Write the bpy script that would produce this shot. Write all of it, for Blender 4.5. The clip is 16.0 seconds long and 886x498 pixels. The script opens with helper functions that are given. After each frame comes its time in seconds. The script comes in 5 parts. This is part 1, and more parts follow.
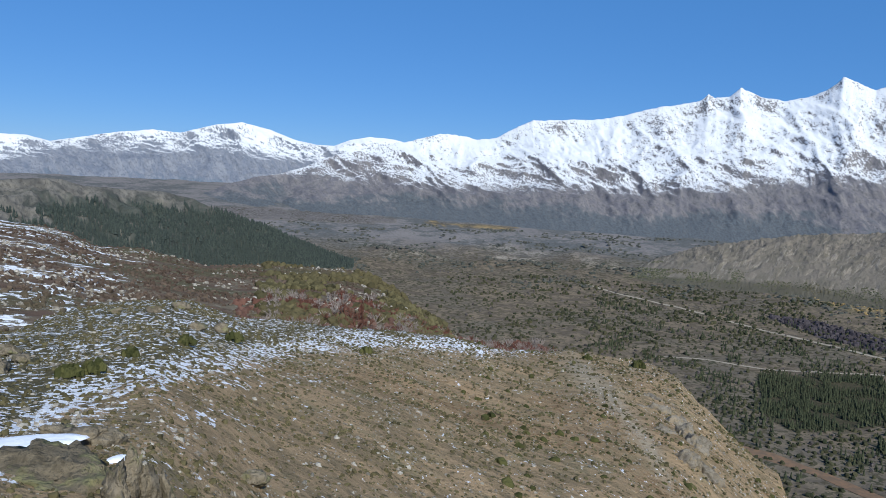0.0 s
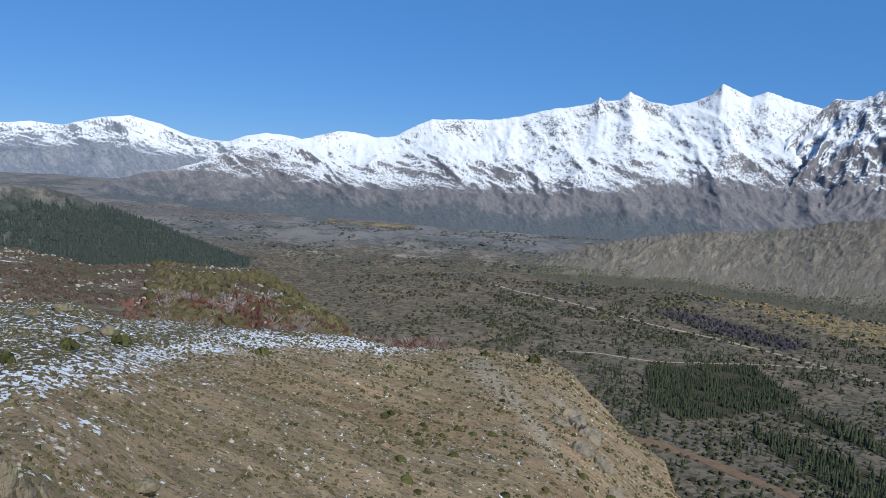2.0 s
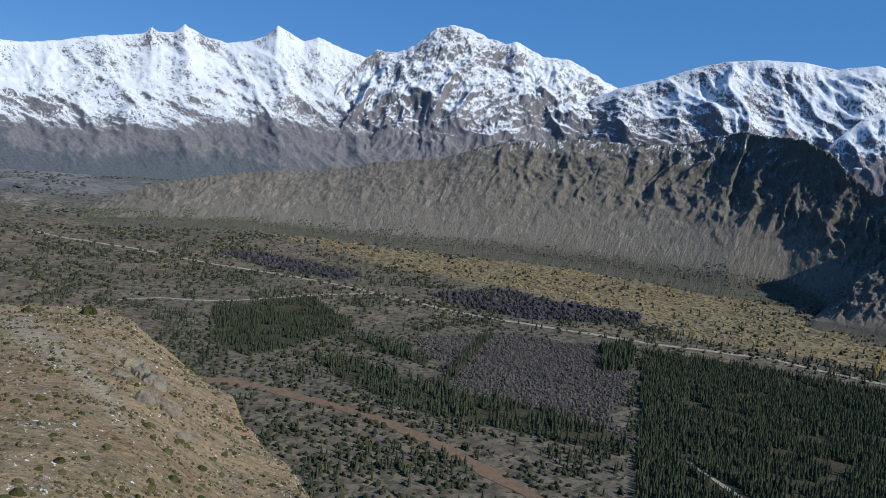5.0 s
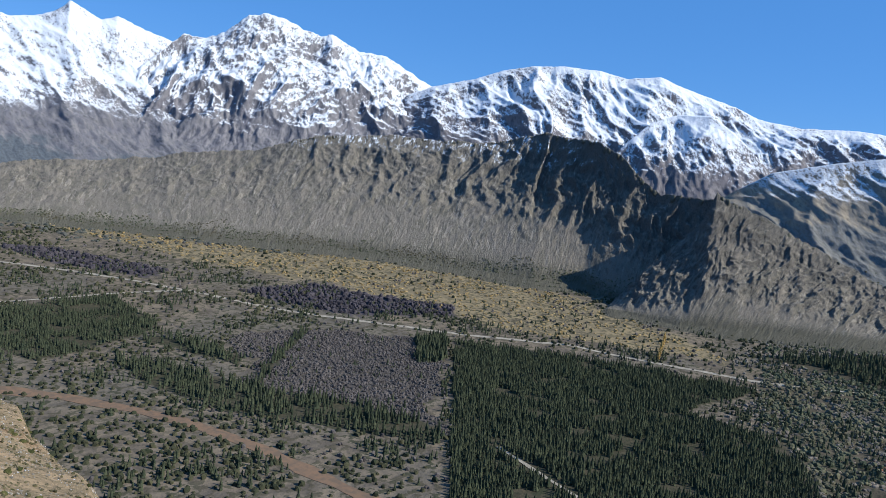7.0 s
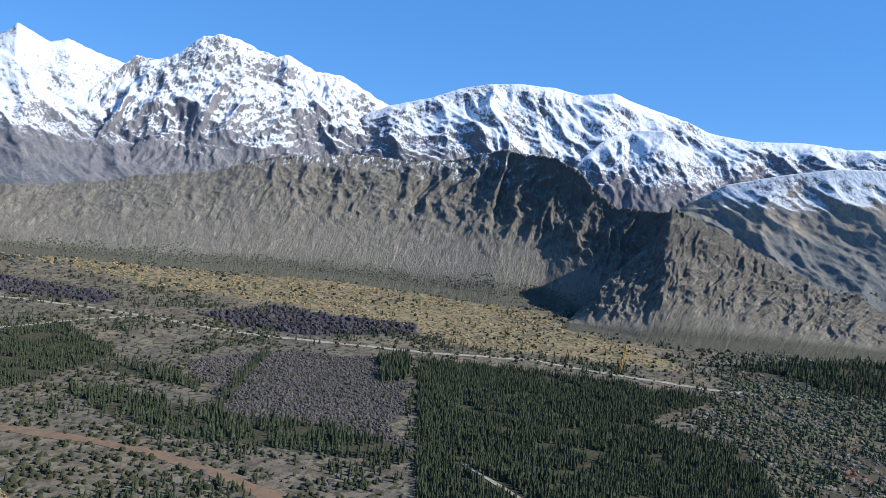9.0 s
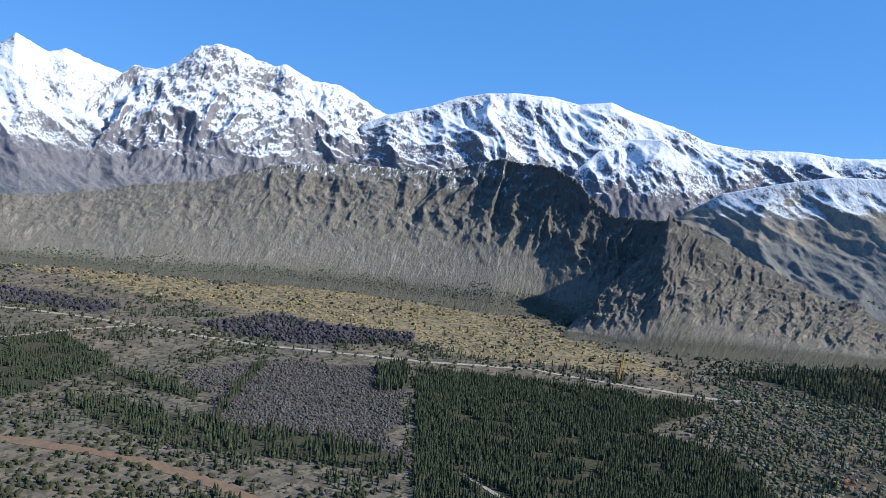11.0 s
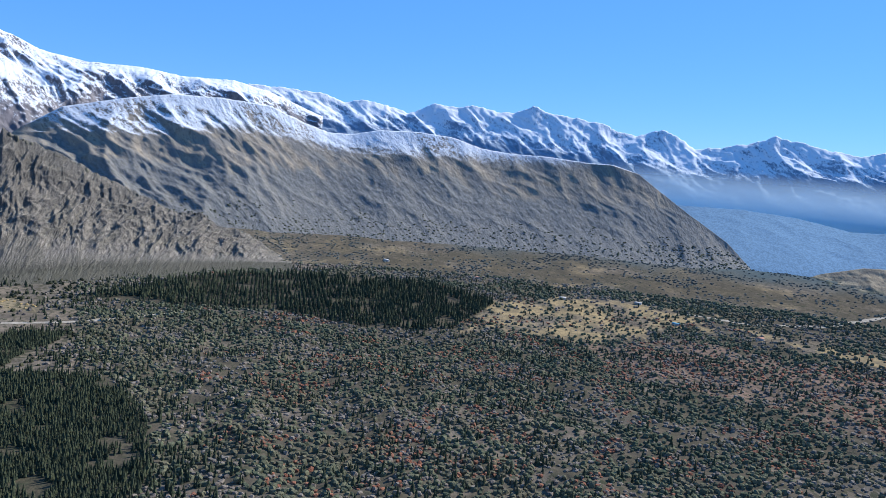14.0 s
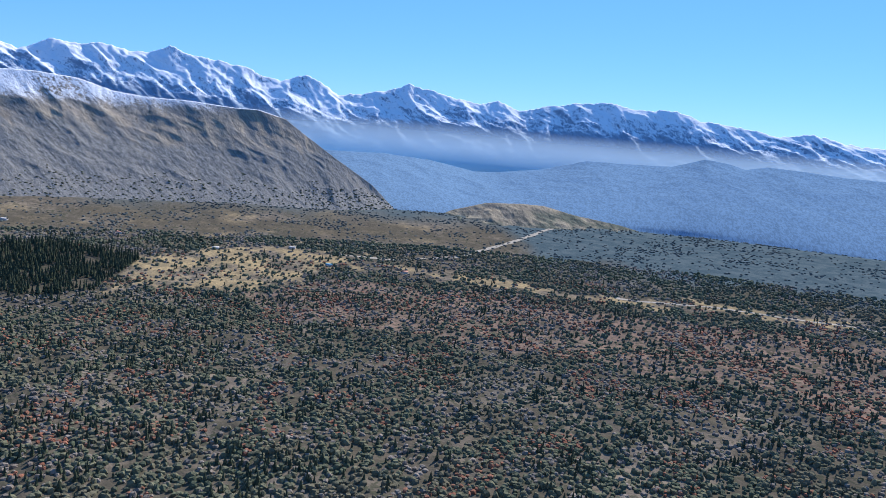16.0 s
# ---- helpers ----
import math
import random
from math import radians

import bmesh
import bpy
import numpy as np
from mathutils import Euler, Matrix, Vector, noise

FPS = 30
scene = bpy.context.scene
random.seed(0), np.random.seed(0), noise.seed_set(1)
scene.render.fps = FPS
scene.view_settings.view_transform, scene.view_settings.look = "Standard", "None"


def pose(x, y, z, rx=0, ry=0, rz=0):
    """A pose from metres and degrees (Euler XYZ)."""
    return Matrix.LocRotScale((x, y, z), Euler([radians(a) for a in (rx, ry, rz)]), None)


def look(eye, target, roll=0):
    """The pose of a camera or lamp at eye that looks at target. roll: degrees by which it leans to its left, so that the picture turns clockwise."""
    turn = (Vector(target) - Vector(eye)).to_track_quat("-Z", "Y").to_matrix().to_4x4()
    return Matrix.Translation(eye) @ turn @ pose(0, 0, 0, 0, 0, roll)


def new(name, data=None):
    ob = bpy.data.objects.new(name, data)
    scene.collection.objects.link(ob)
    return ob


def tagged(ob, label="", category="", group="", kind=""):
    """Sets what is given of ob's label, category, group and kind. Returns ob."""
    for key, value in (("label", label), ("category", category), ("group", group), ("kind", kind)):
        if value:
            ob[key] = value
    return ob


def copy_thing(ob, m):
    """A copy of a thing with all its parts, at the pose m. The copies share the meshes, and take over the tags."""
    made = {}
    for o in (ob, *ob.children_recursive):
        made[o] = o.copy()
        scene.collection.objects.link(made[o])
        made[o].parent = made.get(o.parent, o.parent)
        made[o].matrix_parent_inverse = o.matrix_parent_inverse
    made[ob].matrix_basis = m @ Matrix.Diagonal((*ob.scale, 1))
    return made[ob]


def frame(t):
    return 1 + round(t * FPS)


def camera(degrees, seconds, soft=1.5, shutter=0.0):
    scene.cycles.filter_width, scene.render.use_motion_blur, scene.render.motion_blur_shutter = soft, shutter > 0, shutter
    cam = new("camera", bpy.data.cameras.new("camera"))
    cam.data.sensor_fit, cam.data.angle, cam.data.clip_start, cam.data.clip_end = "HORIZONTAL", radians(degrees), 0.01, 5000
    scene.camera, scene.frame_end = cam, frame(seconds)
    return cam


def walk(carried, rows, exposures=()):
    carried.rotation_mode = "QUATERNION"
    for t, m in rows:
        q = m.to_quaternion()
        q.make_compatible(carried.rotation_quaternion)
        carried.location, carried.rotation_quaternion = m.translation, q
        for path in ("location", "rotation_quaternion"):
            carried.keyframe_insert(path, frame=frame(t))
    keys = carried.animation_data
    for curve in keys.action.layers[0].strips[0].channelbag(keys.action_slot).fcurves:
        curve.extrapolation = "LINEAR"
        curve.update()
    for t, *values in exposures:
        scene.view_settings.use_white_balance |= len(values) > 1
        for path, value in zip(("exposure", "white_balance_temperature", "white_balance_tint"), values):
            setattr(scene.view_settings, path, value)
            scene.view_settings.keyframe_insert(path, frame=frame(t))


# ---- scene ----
cam = camera(60.4, 16.0, soft=0.9)
EYE, TILT, LEAN = 280.0, -5.2, -2.8
ARM = 0.3   # the camera is held this far out from the body it turns round
ROWS = [
    (0.0, 0.00, 0.00, 0.00),
    (0.5, -0.49, 0.04, 0.06),
    (1.0, -2.14, -0.00, 0.08),
    (1.5, -4.49, 0.08, -0.09),
    (2.0, -7.56, -0.15, 0.13),
    (2.5, -11.23, -0.76, 0.53),
    (3.0, -15.36, -1.75, 1.29),
    (3.5, -20.28, -2.63, 1.64),
    (4.0, -27.30, -3.66, 1.66),
    (4.5, -34.36, -4.41, 1.31),
    (7.0, -53.34, -5.45, -0.31),
    (7.5, -58.02, -5.06, 0.01),
    (8.0, -60.30, -4.85, 0.36),
    (8.5, -56.55, -4.38, 0.71),
    (11.0, -56.57, -3.46, 0.84),
    (11.5, -64.34, -3.98, 0.51),
    (12.0, -74.34, -4.61, -0.20),
    (12.5, -82.94, -6.11, -0.78),
    (13.0, -90.43, -7.73, -0.79),
    (13.5, -96.27, -8.49, -0.67),
    (14.0, -102.85, -9.96, -0.50),
    (14.5, -111.86, -11.76, -1.03),
    (15.0, -116.29, -12.44, -1.75),
    (15.5, -121.34, -12.70, -1.70),
    (16.0, -128.67, -13.36, -2.41),
]
LEVEL = pose(0, 0, EYE, TILT, LEAN, 0)
walk(cam, [(t, LEVEL @ pose(-ARM * math.sin(radians(yaw)), ARM * math.cos(radians(yaw)), 0, 90 + pitch, roll, yaw)) for t, yaw, pitch, roll in ROWS],
     exposures=[(0.0, 0.1, 6000, 5), (3.5, 0.0, 6000, 5), (4.5, -0.06, 6000, 5), (7.0, 0.42, 5950, 6), (8.5, 0.58, 5950, 6), (11.0, 0.58, 5900, 6), (12.5, 0.64, 5800, 8), (14.5, 0.82, 5850, 10), (16.0, 0.92, 5900, 13)])

# ---- world and sun ----
SUN_BEARING, SUN_HEIGHT = 158.0, 36.0
world = bpy.data.worlds.new("sky")
scene.world = world
world.use_nodes = True
wn, wl = world.node_tree.nodes, world.node_tree.links
sky = wn.new("ShaderNodeTexSky")
sky.sky_type, sky.sun_disc = "NISHITA", False
sky.sun_elevation, sky.sun_rotation = radians(SUN_HEIGHT), radians(SUN_BEARING)
sky.altitude, sky.air_density, sky.dust_density, sky.ozone_density = 2200.0, 1.0, 0.0, 5.0
deep = wn.new("ShaderNodeHueSaturation")
deep.inputs["Saturation"].default_value = 1.04
wl.new(sky.outputs[0], deep.inputs["Color"])
clear = wn.new("ShaderNodeMix")
clear.data_type, clear.blend_type = "RGBA", "MULTIPLY"
clear.inputs[0].default_value, clear.inputs[7].default_value = 1.0, (0.9, 0.95, 1.1, 1)
wl.new(deep.outputs[0], clear.inputs[6])
even = wn.new("ShaderNodeMix")   # clear mountain air: an even azure over the whole sky
even.data_type = "RGBA"
even.inputs[0].default_value, even.inputs[7].default_value = 0.55, (0.95, 3.15, 7.6, 1)
wl.new(clear.outputs[2], even.inputs[6])
wl.new(even.outputs[2], wn["Background"].inputs[0])
wn["Background"].inputs[1].default_value = 0.08
sun = new("sun", bpy.data.lights.new("sun", "SUN"))
sun.data.energy, sun.data.angle, sun.data.color = 4.9, radians(0.53), (1.0, 0.92, 0.81)
sb, sh = radians(SUN_BEARING), radians(SUN_HEIGHT)
sun.matrix_world = look((math.sin(sb) * math.cos(sh) * 900, math.cos(sb) * math.cos(sh) * 900, EYE + math.sin(sh) * 900), (0, 0, EYE))

# ---- noise and mesh helpers ----
def lattice(ix, iy, seed):
    ix, iy = np.atleast_1d(ix), np.atleast_1d(iy)
    h = (ix.astype(np.int64) * 374761393 + iy.astype(np.int64) * 668265263 + seed * 1274126177) & 0xFFFFFFFF
    h = ((h ^ (h >> 13)) * 1103515245) & 0xFFFFFFFF
    h = ((h ^ (h >> 16)) * 2654435761) & 0xFFFFFFFF
    return (h ^ (h >> 15)) & 0xFFFF


def grain(x, y, seed=0):
    """Gradient noise of about -1 to 1."""
    x, y = np.broadcast_arrays(np.asarray(x, float), np.asarray(y, float))
    ix, iy = np.floor(x), np.floor(y)
    fx, fy = x - ix, y - iy
    ux, uy = fx * fx * fx * (fx * (fx * 6 - 15) + 10), fy * fy * fy * (fy * (fy * 6 - 15) + 10)
    out = []
    for dx, dy in ((0, 0), (1, 0), (0, 1), (1, 1)):
        a = lattice(ix + dx, iy + dy, seed) * (2 * math.pi / 65536)
        out.append(np.cos(a) * (fx - dx) + np.sin(a) * (fy - dy))
    low, high = out[0] + ux * (out[1] - out[0]), out[2] + ux * (out[3] - out[2])
    return 1.5 * (low + uy * (high - low))


def fbm(x, y, octaves=5, seed=0, gain=0.5):
    total, amp, norm = 0, 1.0, 0.0
    for o in range(octaves):
        total, norm = total + amp * grain(x * 2 ** o, y * 2 ** o, seed + o), norm + amp
        amp *= gain
    return total / norm


def ridged(x, y, octaves=5, seed=0, gain=0.5):
    """Sharp crests and round hollows, 0 to 1."""
    total, amp, norm = 0, 1.0, 0.0
    for o in range(octaves):
        total, norm = total + amp * (1 - np.abs(grain(x * 2 ** o, y * 2 ** o, seed + o))) ** 2, norm + amp
        amp *= gain
    return total / norm


def smooth(a, b, v):
    t = np.clip((v - a) / (b - a), 0, 1)
    return t * t * (3 - 2 * t)


def polar(bearing, r):
    """Plan place of a bearing, in degrees clockwise from ahead, and a distance."""
    b = np.radians(bearing)
    return np.sin(b) * r, np.cos(b) * r


def table(rows, bearing, col):
    a = np.array(rows, float)
    return np.interp(bearing, a[:, 0], a[:, col])


def mesh_of(name, verts, faces, material, flat=False):
    me = bpy.data.meshes.new(name)
    verts, faces = np.asarray(verts, np.float32), np.asarray(faces, np.int32)
    n, k = faces.shape
    me.vertices.add(len(verts))
    me.vertices.foreach_set("co", verts.ravel())
    me.loops.add(n * k)
    me.loops.foreach_set("vertex_index", faces.ravel())
    me.polygons.add(n)
    me.polygons.foreach_set("loop_start", np.arange(0, n * k, k, dtype=np.int32))
    me.update(calc_edges=True)
    me.validate()
    me.polygons.foreach_set("use_smooth", np.full(len(me.polygons), not flat))
    me.materials.append(material)
    return me


def sheet(name, x, y, z, material, flat=False):
    """A grid of points (rows outward, columns clockwise) as one mesh, faces upward."""
    rows, cols = x.shape
    i = np.arange(rows * cols).reshape(rows, cols)
    faces = np.stack([i[:-1, :-1], i[:-1, 1:], i[1:, 1:], i[1:, :-1]], -1).reshape(-1, 4)[:, ::-1]
    return mesh_of(name, np.stack([x, y, z], -1).reshape(-1, 3), faces, material, flat)


def attribute(me, name, values):
    a = me.attributes.new(name, "FLOAT", "POINT")
    a.data.foreach_set("value", np.asarray(values, np.float32).ravel())


# ---- material helpers ----
class Nodes:
    def __init__(self, name):
        self.m = bpy.data.materials.new(name)
        self.m.use_nodes = True
        self.n, self.l = self.m.node_tree.nodes, self.m.node_tree.links
        self.bsdf = self.n["Principled BSDF"]
        self.geo = self.n.new("ShaderNodeNewGeometry")
        self.bsdf.inputs["Specular IOR Level"].default_value = 0.0
        self.bsdf.inputs["Roughness"].default_value = 0.9

    def put(self, socket, value):
        if isinstance(value, bpy.types.NodeSocket):
            self.l.new(value, socket)
        else:
            socket.default_value = value

    def math(self, op, a, b=0.0, clamp=False):
        n = self.n.new("ShaderNodeMath")
        n.operation, n.use_clamp = op, clamp
        self.put(n.inputs[0], a)
        self.put(n.inputs[1], b)
        return n.outputs[0]

    def grain_on(self, scale, stretch=(1, 1, 1), detail=6.0, rough=0.65, distortion=0.0):
        """Noise in metres along and down a mountainside."""
        a = self.n.new("ShaderNodeAttribute")
        a.attribute_name = "slope"
        t = self.n.new("ShaderNodeMapping")
        self.l.new(a.outputs["Vector"], t.inputs[0])
        t.inputs["Scale"].default_value = stretch
        n = self.n.new("ShaderNodeTexNoise")
        self.l.new(t.outputs[0], n.inputs["Vector"])
        n.inputs["Scale"].default_value, n.inputs["Detail"].default_value, n.inputs["Roughness"].default_value = scale, detail, rough
        n.inputs["Distortion"].default_value = distortion
        return n.outputs[0]

    def noise(self, scale, detail=4.0, rough=0.55, stretch=(1, 1, 1), turn=0.0, distortion=0.0):
        turned = self.n.new("ShaderNodeMapping")
        self.l.new(self.geo.outputs["Position"], turned.inputs[0])
        turned.inputs["Rotation"].default_value = (0, 0, radians(turn))
        t = self.n.new("ShaderNodeMapping")
        self.l.new(turned.outputs[0], t.inputs[0])
        t.inputs["Scale"].default_value = stretch
        n = self.n.new("ShaderNodeTexNoise")
        self.l.new(t.outputs[0], n.inputs["Vector"])
        n.inputs["Scale"].default_value, n.inputs["Detail"].default_value, n.inputs["Roughness"].default_value = scale, detail, rough
        n.inputs["Distortion"].default_value = distortion
        return n.outputs[0]

    def step(self, value, low, high, to_low=0.0, to_high=1.0):
        n = self.n.new("ShaderNodeMapRange")
        n.interpolation_type = "SMOOTHSTEP"
        self.put(n.inputs[0], value)
        for i, v in enumerate((low, high, to_low, to_high)):
            self.put(n.inputs[1 + i], v)
        return n.outputs[0]

    def mix(self, fac, a, b):
        n = self.n.new("ShaderNodeMix")
        n.data_type = "RGBA"
        self.put(n.inputs[0], fac)
        for s, v in ((n.inputs[6], a), (n.inputs[7], b)):
            self.put(s, v if isinstance(v, bpy.types.NodeSocket) else (*v, 1))
        return n.outputs[2]

    def attr(self, name):
        n = self.n.new("ShaderNodeAttribute")
        n.attribute_name = name
        return n.outputs["Fac"]

    def axis(self, which, normal=False):
        n = self.n.new("ShaderNodeSeparateXYZ")
        self.l.new(self.geo.outputs["Normal" if normal else "Position"], n.inputs[0])
        return n.outputs[which]

    def done(self, color, height=None, strength=0.5, distance=1.0, roughness=None):
        self.put(self.bsdf.inputs["Base Color"], color if isinstance(color, bpy.types.NodeSocket) else (*color, 1))
        if roughness is not None:
            self.put(self.bsdf.inputs["Roughness"], roughness)
        if height is not None:
            b = self.n.new("ShaderNodeBump")
            b.inputs["Strength"].default_value, b.inputs["Distance"].default_value = strength, distance
            self.l.new(height, b.inputs["Height"])
            self.l.new(b.outputs[0], self.bsdf.inputs["Normal"])
        return self.m


def mountain_material(name, line, fade=60.0, patch=110.0, rock=(0.15, 0.125, 0.11), scree=(0.24, 0.2, 0.17), wood=(0.045, 0.055, 0.05), wood_top=0.0, snow=(0.66, 0.68, 0.71), rugged=0.5, limit=0.585, thin=0.0, bump=0.55):
    """Bare rock and scree with snow above a ragged line, rock ribs breaking through it, and dark woods below wood_top."""
    k = Nodes(name)
    z, nz = k.axis(2), k.axis(2, True)
    if line is None:
        line = k.attr("line")
    big, mid = k.noise(0.0045, 4), k.noise(0.022, 5, 0.6)
    rib = k.grain_on(0.03, (1, 0.3, 1), 6, 0.65, 0.5)
    fine = k.grain_on(0.11, (1, 0.5, 1), 5, 0.75, 0.3)
    speck = k.grain_on(0.2, (0.8, 1.0, 1), 3, 0.7)
    ground = k.mix(k.step(rib, 0.4, 0.62), rock, scree)
    ground = k.mix(k.step(mid, 0.52, 0.66, 0, 0.55), ground, tuple(0.7 * c for c in scree))
    ground = k.mix(k.step(fine, 0.5, 0.62, 0, 0.6), ground, tuple(0.55 * c for c in rock))
    trees = k.math("ADD", k.math("MULTIPLY", k.math("SUBTRACT", big, 0.5), 230.0), k.math("MULTIPLY", k.math("SUBTRACT", rib, 0.5), 150.0))
    ground = k.mix(k.step(k.math("ADD", z, trees), wood_top - 25, wood_top + 25, 0.8, 0.0), ground, k.mix(k.step(fine, 0.42, 0.58), tuple(0.8 * c for c in wood), tuple(1.3 * c for c in wood)))
    level = k.math("SUBTRACT", z, line)
    for part_, weight in ((big, 0.8), (rib, 0.8), (fine, 1.2), (speck, 1.2)):
        level = k.math("ADD", level, k.math("MULTIPLY", k.math("SUBTRACT", part_, 0.5), patch * weight))
    level = k.math("ADD", level, k.math("MULTIPLY", k.math("SUBTRACT", nz, 0.75), 1.2 * patch))
    cover = k.step(level, -0.3 * fade, 0.3 * fade)
    bare = k.math("ADD", k.math("MULTIPLY", fine, 0.6), k.math("MULTIPLY", speck, 0.4))
    bare = k.math("ADD", bare, k.math("MULTIPLY", k.math("SUBTRACT", rib, 0.5), 0.22))
    bare = k.math("ADD", bare, k.math("MULTIPLY", k.math("SUBTRACT", big, 0.5), 0.4))
    bare = k.math("ADD", bare, k.math("MULTIPLY", k.math("SUBTRACT", 0.8, nz), rugged))
    bare = k.math("ADD", bare, k.step(level, 0.0, 2.2 * patch, 0.06, -0.05))
    cover = k.math("MULTIPLY", cover, k.step(bare, limit + 0.03, limit - 0.03))
    cover = k.math("MULTIPLY", cover, k.step(speck, 0.35, 0.65, 1.0, 1.0 - thin))
    color = k.mix(cover, ground, snow)
    rough = k.math("ADD", k.math("MULTIPLY", rib, 10.0), k.math("ADD", k.math("MULTIPLY", fine, 5.0), k.math("MULTIPLY", speck, 1.6)))
    return k.done(color, rough, bump, 1.2)


# ---- terrain ----
VALLEY_RISE = 0.0737


def valley(bearing, r):
    """Height of the valley floor: level near the hill, rising gently to the far ends of the valley so shortened
    distances fit the camera's view.
    """
    x, y = polar(bearing, r)
    z = np.maximum(0, VALLEY_RISE * (r - 1200)) * (1 - 0.85 * smooth(112, 122, bearing) * smooth(2200, 2600, r)) + 5 * fbm(x / 260, y / 260, 4, 11)
    knolls = smooth(1900, 2100, r) * smooth(2750, 2500, r) * smooth(22, 12, bearing) * smooth(-12, -4, bearing)
    folds = smooth(72, 86, bearing) * smooth(480, 620, r) * smooth(1450, 1250, r)
    z = z + 13 * folds * (ridged(x / 210 + 0.3 * fbm(x / 150, y / 150, 2, 14), y / 150, 4, 13) - 0.6)
    return z + 26 * knolls * np.maximum(0, fbm(x / 170, y / 130, 4, 12) + 0.12)


def range_sheet(name, crest, foot, step, rows, amp, wave, material, jag=0.06, rough=3.0, power=1.0, back=350, seed=0, long=2.6, flat=False, blur=4.0, tilt=0.25, skirt=60, fold=0.48, low=0.0, line=None, toe=0.0):
    """A mountain shaped to fit the camera's view: rises from its foot (bearing, elevation, distance) to its crest, with
    ribs and gullies running down its side.
    """
    b = np.arange(crest[0][0], crest[-1][0] + step / 2, step)
    el = table(crest, b, 1) + jag * fbm(b * 1.6, 0 * b + 0.5, 5, seed + 50, 0.65)
    rc, rf = table(crest, b, 2), table(foot, b, 2)
    zc, zf = EYE + rc * np.tan(np.radians(el)), EYE + rf * np.tan(np.radians(table(foot, b, 1)))
    s = np.linspace(0, 1, rows)[:, None]
    cx, cy = polar(b, rc)
    along = np.concatenate([[0], np.cumsum(np.hypot(np.diff(cx), np.diff(cy)))])[None, :]
    width = max(3, int(blur / step))
    bell = np.exp(-np.linspace(-2, 2, 2 * width + 1) ** 2)
    soft = np.convolve(np.pad(zc, width, mode="edge"), bell / bell.sum(), "valid")
    top = soft + (zc - soft) * s ** 8
    run = s * np.hypot(rc - rf, zc - zf)[None, :]
    u, v = (along + tilt * run) / wave, run / wave
    warp = 0.6 * fbm(u / 1.7, v / 2.2, 3, seed + 9)
    relief = ridged(u + warp, v / long + 0.4 * warp, 7, seed, fold) - 0.62
    relief = relief + 0.4 * (ridged(1.7 * u + 0.9 * v + warp, 1.1 * v - 0.5 * u, 6, seed + 3, 0.52) - 0.62)
    if callable(amp):
        amp = amp(b)[None, :]
    env = smooth(low, low + 0.45, s) * smooth(1.0, 0.86, s) ** 0.6
    tall = np.clip((zc - zf) / (3.2 * amp), 0.05, 1)
    r = rf + (rc - rf) * s - 0.8 * amp * relief * env * tall
    z = zf + (top - zf) * ((1 - toe) * s ** power + toe * s ** 3) + amp * relief * env * tall
    z = z + rough * fbm(along / 26, run / 40, 4, seed + 70) * np.minimum(1, 4 * s) * np.minimum(1, 8 * (1 - s))
    apron = np.linspace(1, 0.15, 4)[:, None]
    ra = rf - skirt * apron
    za = zf + (valley(b[None, :], ra) - 4 - zf) * apron ** 0.8
    behind = np.linspace(0.06, 1, 8)[:, None]
    rb, zb = rc + back * behind, zc - back * 0.75 * behind ** 1.1 + 10 * behind * fbm(along / 60, behind * 6, 3, seed + 80)
    r, z = np.vstack([ra, r, rb]), np.vstack([za, z, zb])
    x, y = polar(b[None, :], r)
    me = sheet(name, x, y, z, material, flat)
    down = np.vstack([-skirt * apron + 0 * along, run, run[-1:] + back * behind])
    place = np.stack([along + tilt * down, down, np.full(down.shape, 7.0 * seed)], -1)
    a = me.attributes.new("slope", "FLOAT_VECTOR", "POINT")
    a.data.foreach_set("vector", place.astype(np.float32).ravel())
    attribute(me, "height", np.vstack([0 * ra, s + 0 * rf, 1 + 0 * rb]))
    if line:
        half = 0.5 * (rc + rf)
        attribute(me, "line", np.broadcast_to(EYE + half * np.tan(np.radians(table(line, b, 1))), z.shape))
    return new(name, me)


# next four: haze painted into the rock and wood colours as a blue cast
far_left_mat = mountain_material("snow_and_haze_blue_rock", None, 60, 90, (0.16, 0.18, 0.225), (0.22, 0.235, 0.27), (0.12, 0.15, 0.19), 200, limit=0.54, rugged=0.3)
central_mat = mountain_material("snow_and_hazed_scree", None, 40, 95, (0.15, 0.145, 0.16), (0.2, 0.19, 0.19), (0.085, 0.1, 0.112), 190, rugged=0.28, limit=0.535)
massif_mat = mountain_material("snow_on_hazed_rock", None, 40, 120, (0.14, 0.135, 0.15), (0.2, 0.19, 0.195), (0.095, 0.105, 0.12), 215, rugged=0.25, limit=0.525)
dome_mat = mountain_material("snow_on_hazed_heath", None, 40, 110, (0.14, 0.13, 0.14), (0.2, 0.185, 0.185), (0.095, 0.11, 0.13), 200, rugged=0.28, limit=0.535)
spur_mat = mountain_material("brown_heath_with_snow_cap", None, 50, 75, (0.19, 0.178, 0.16), (0.3, 0.25, 0.185), (0.15, 0.15, 0.142), 240, limit=0.6, thin=0.3)
# the blue in these two base colours stands in for distance haze
far_right_mat = mountain_material("haze_blue_rock_and_snow", None, 40, 75, (0.2, 0.26, 0.34), (0.23, 0.29, 0.37), (0.2, 0.265, 0.35), 330, rugged=0.2, limit=0.56, bump=0.35)
wooded_mat = mountain_material("haze_tinted_woods", 2000, 40, 60, (0.12, 0.19, 0.27), (0.13, 0.2, 0.275), (0.112, 0.18, 0.26), 420, rugged=0.2, bump=0.15)


def named(ob, label, category="mountain"):
    return tagged(ob, label, category)


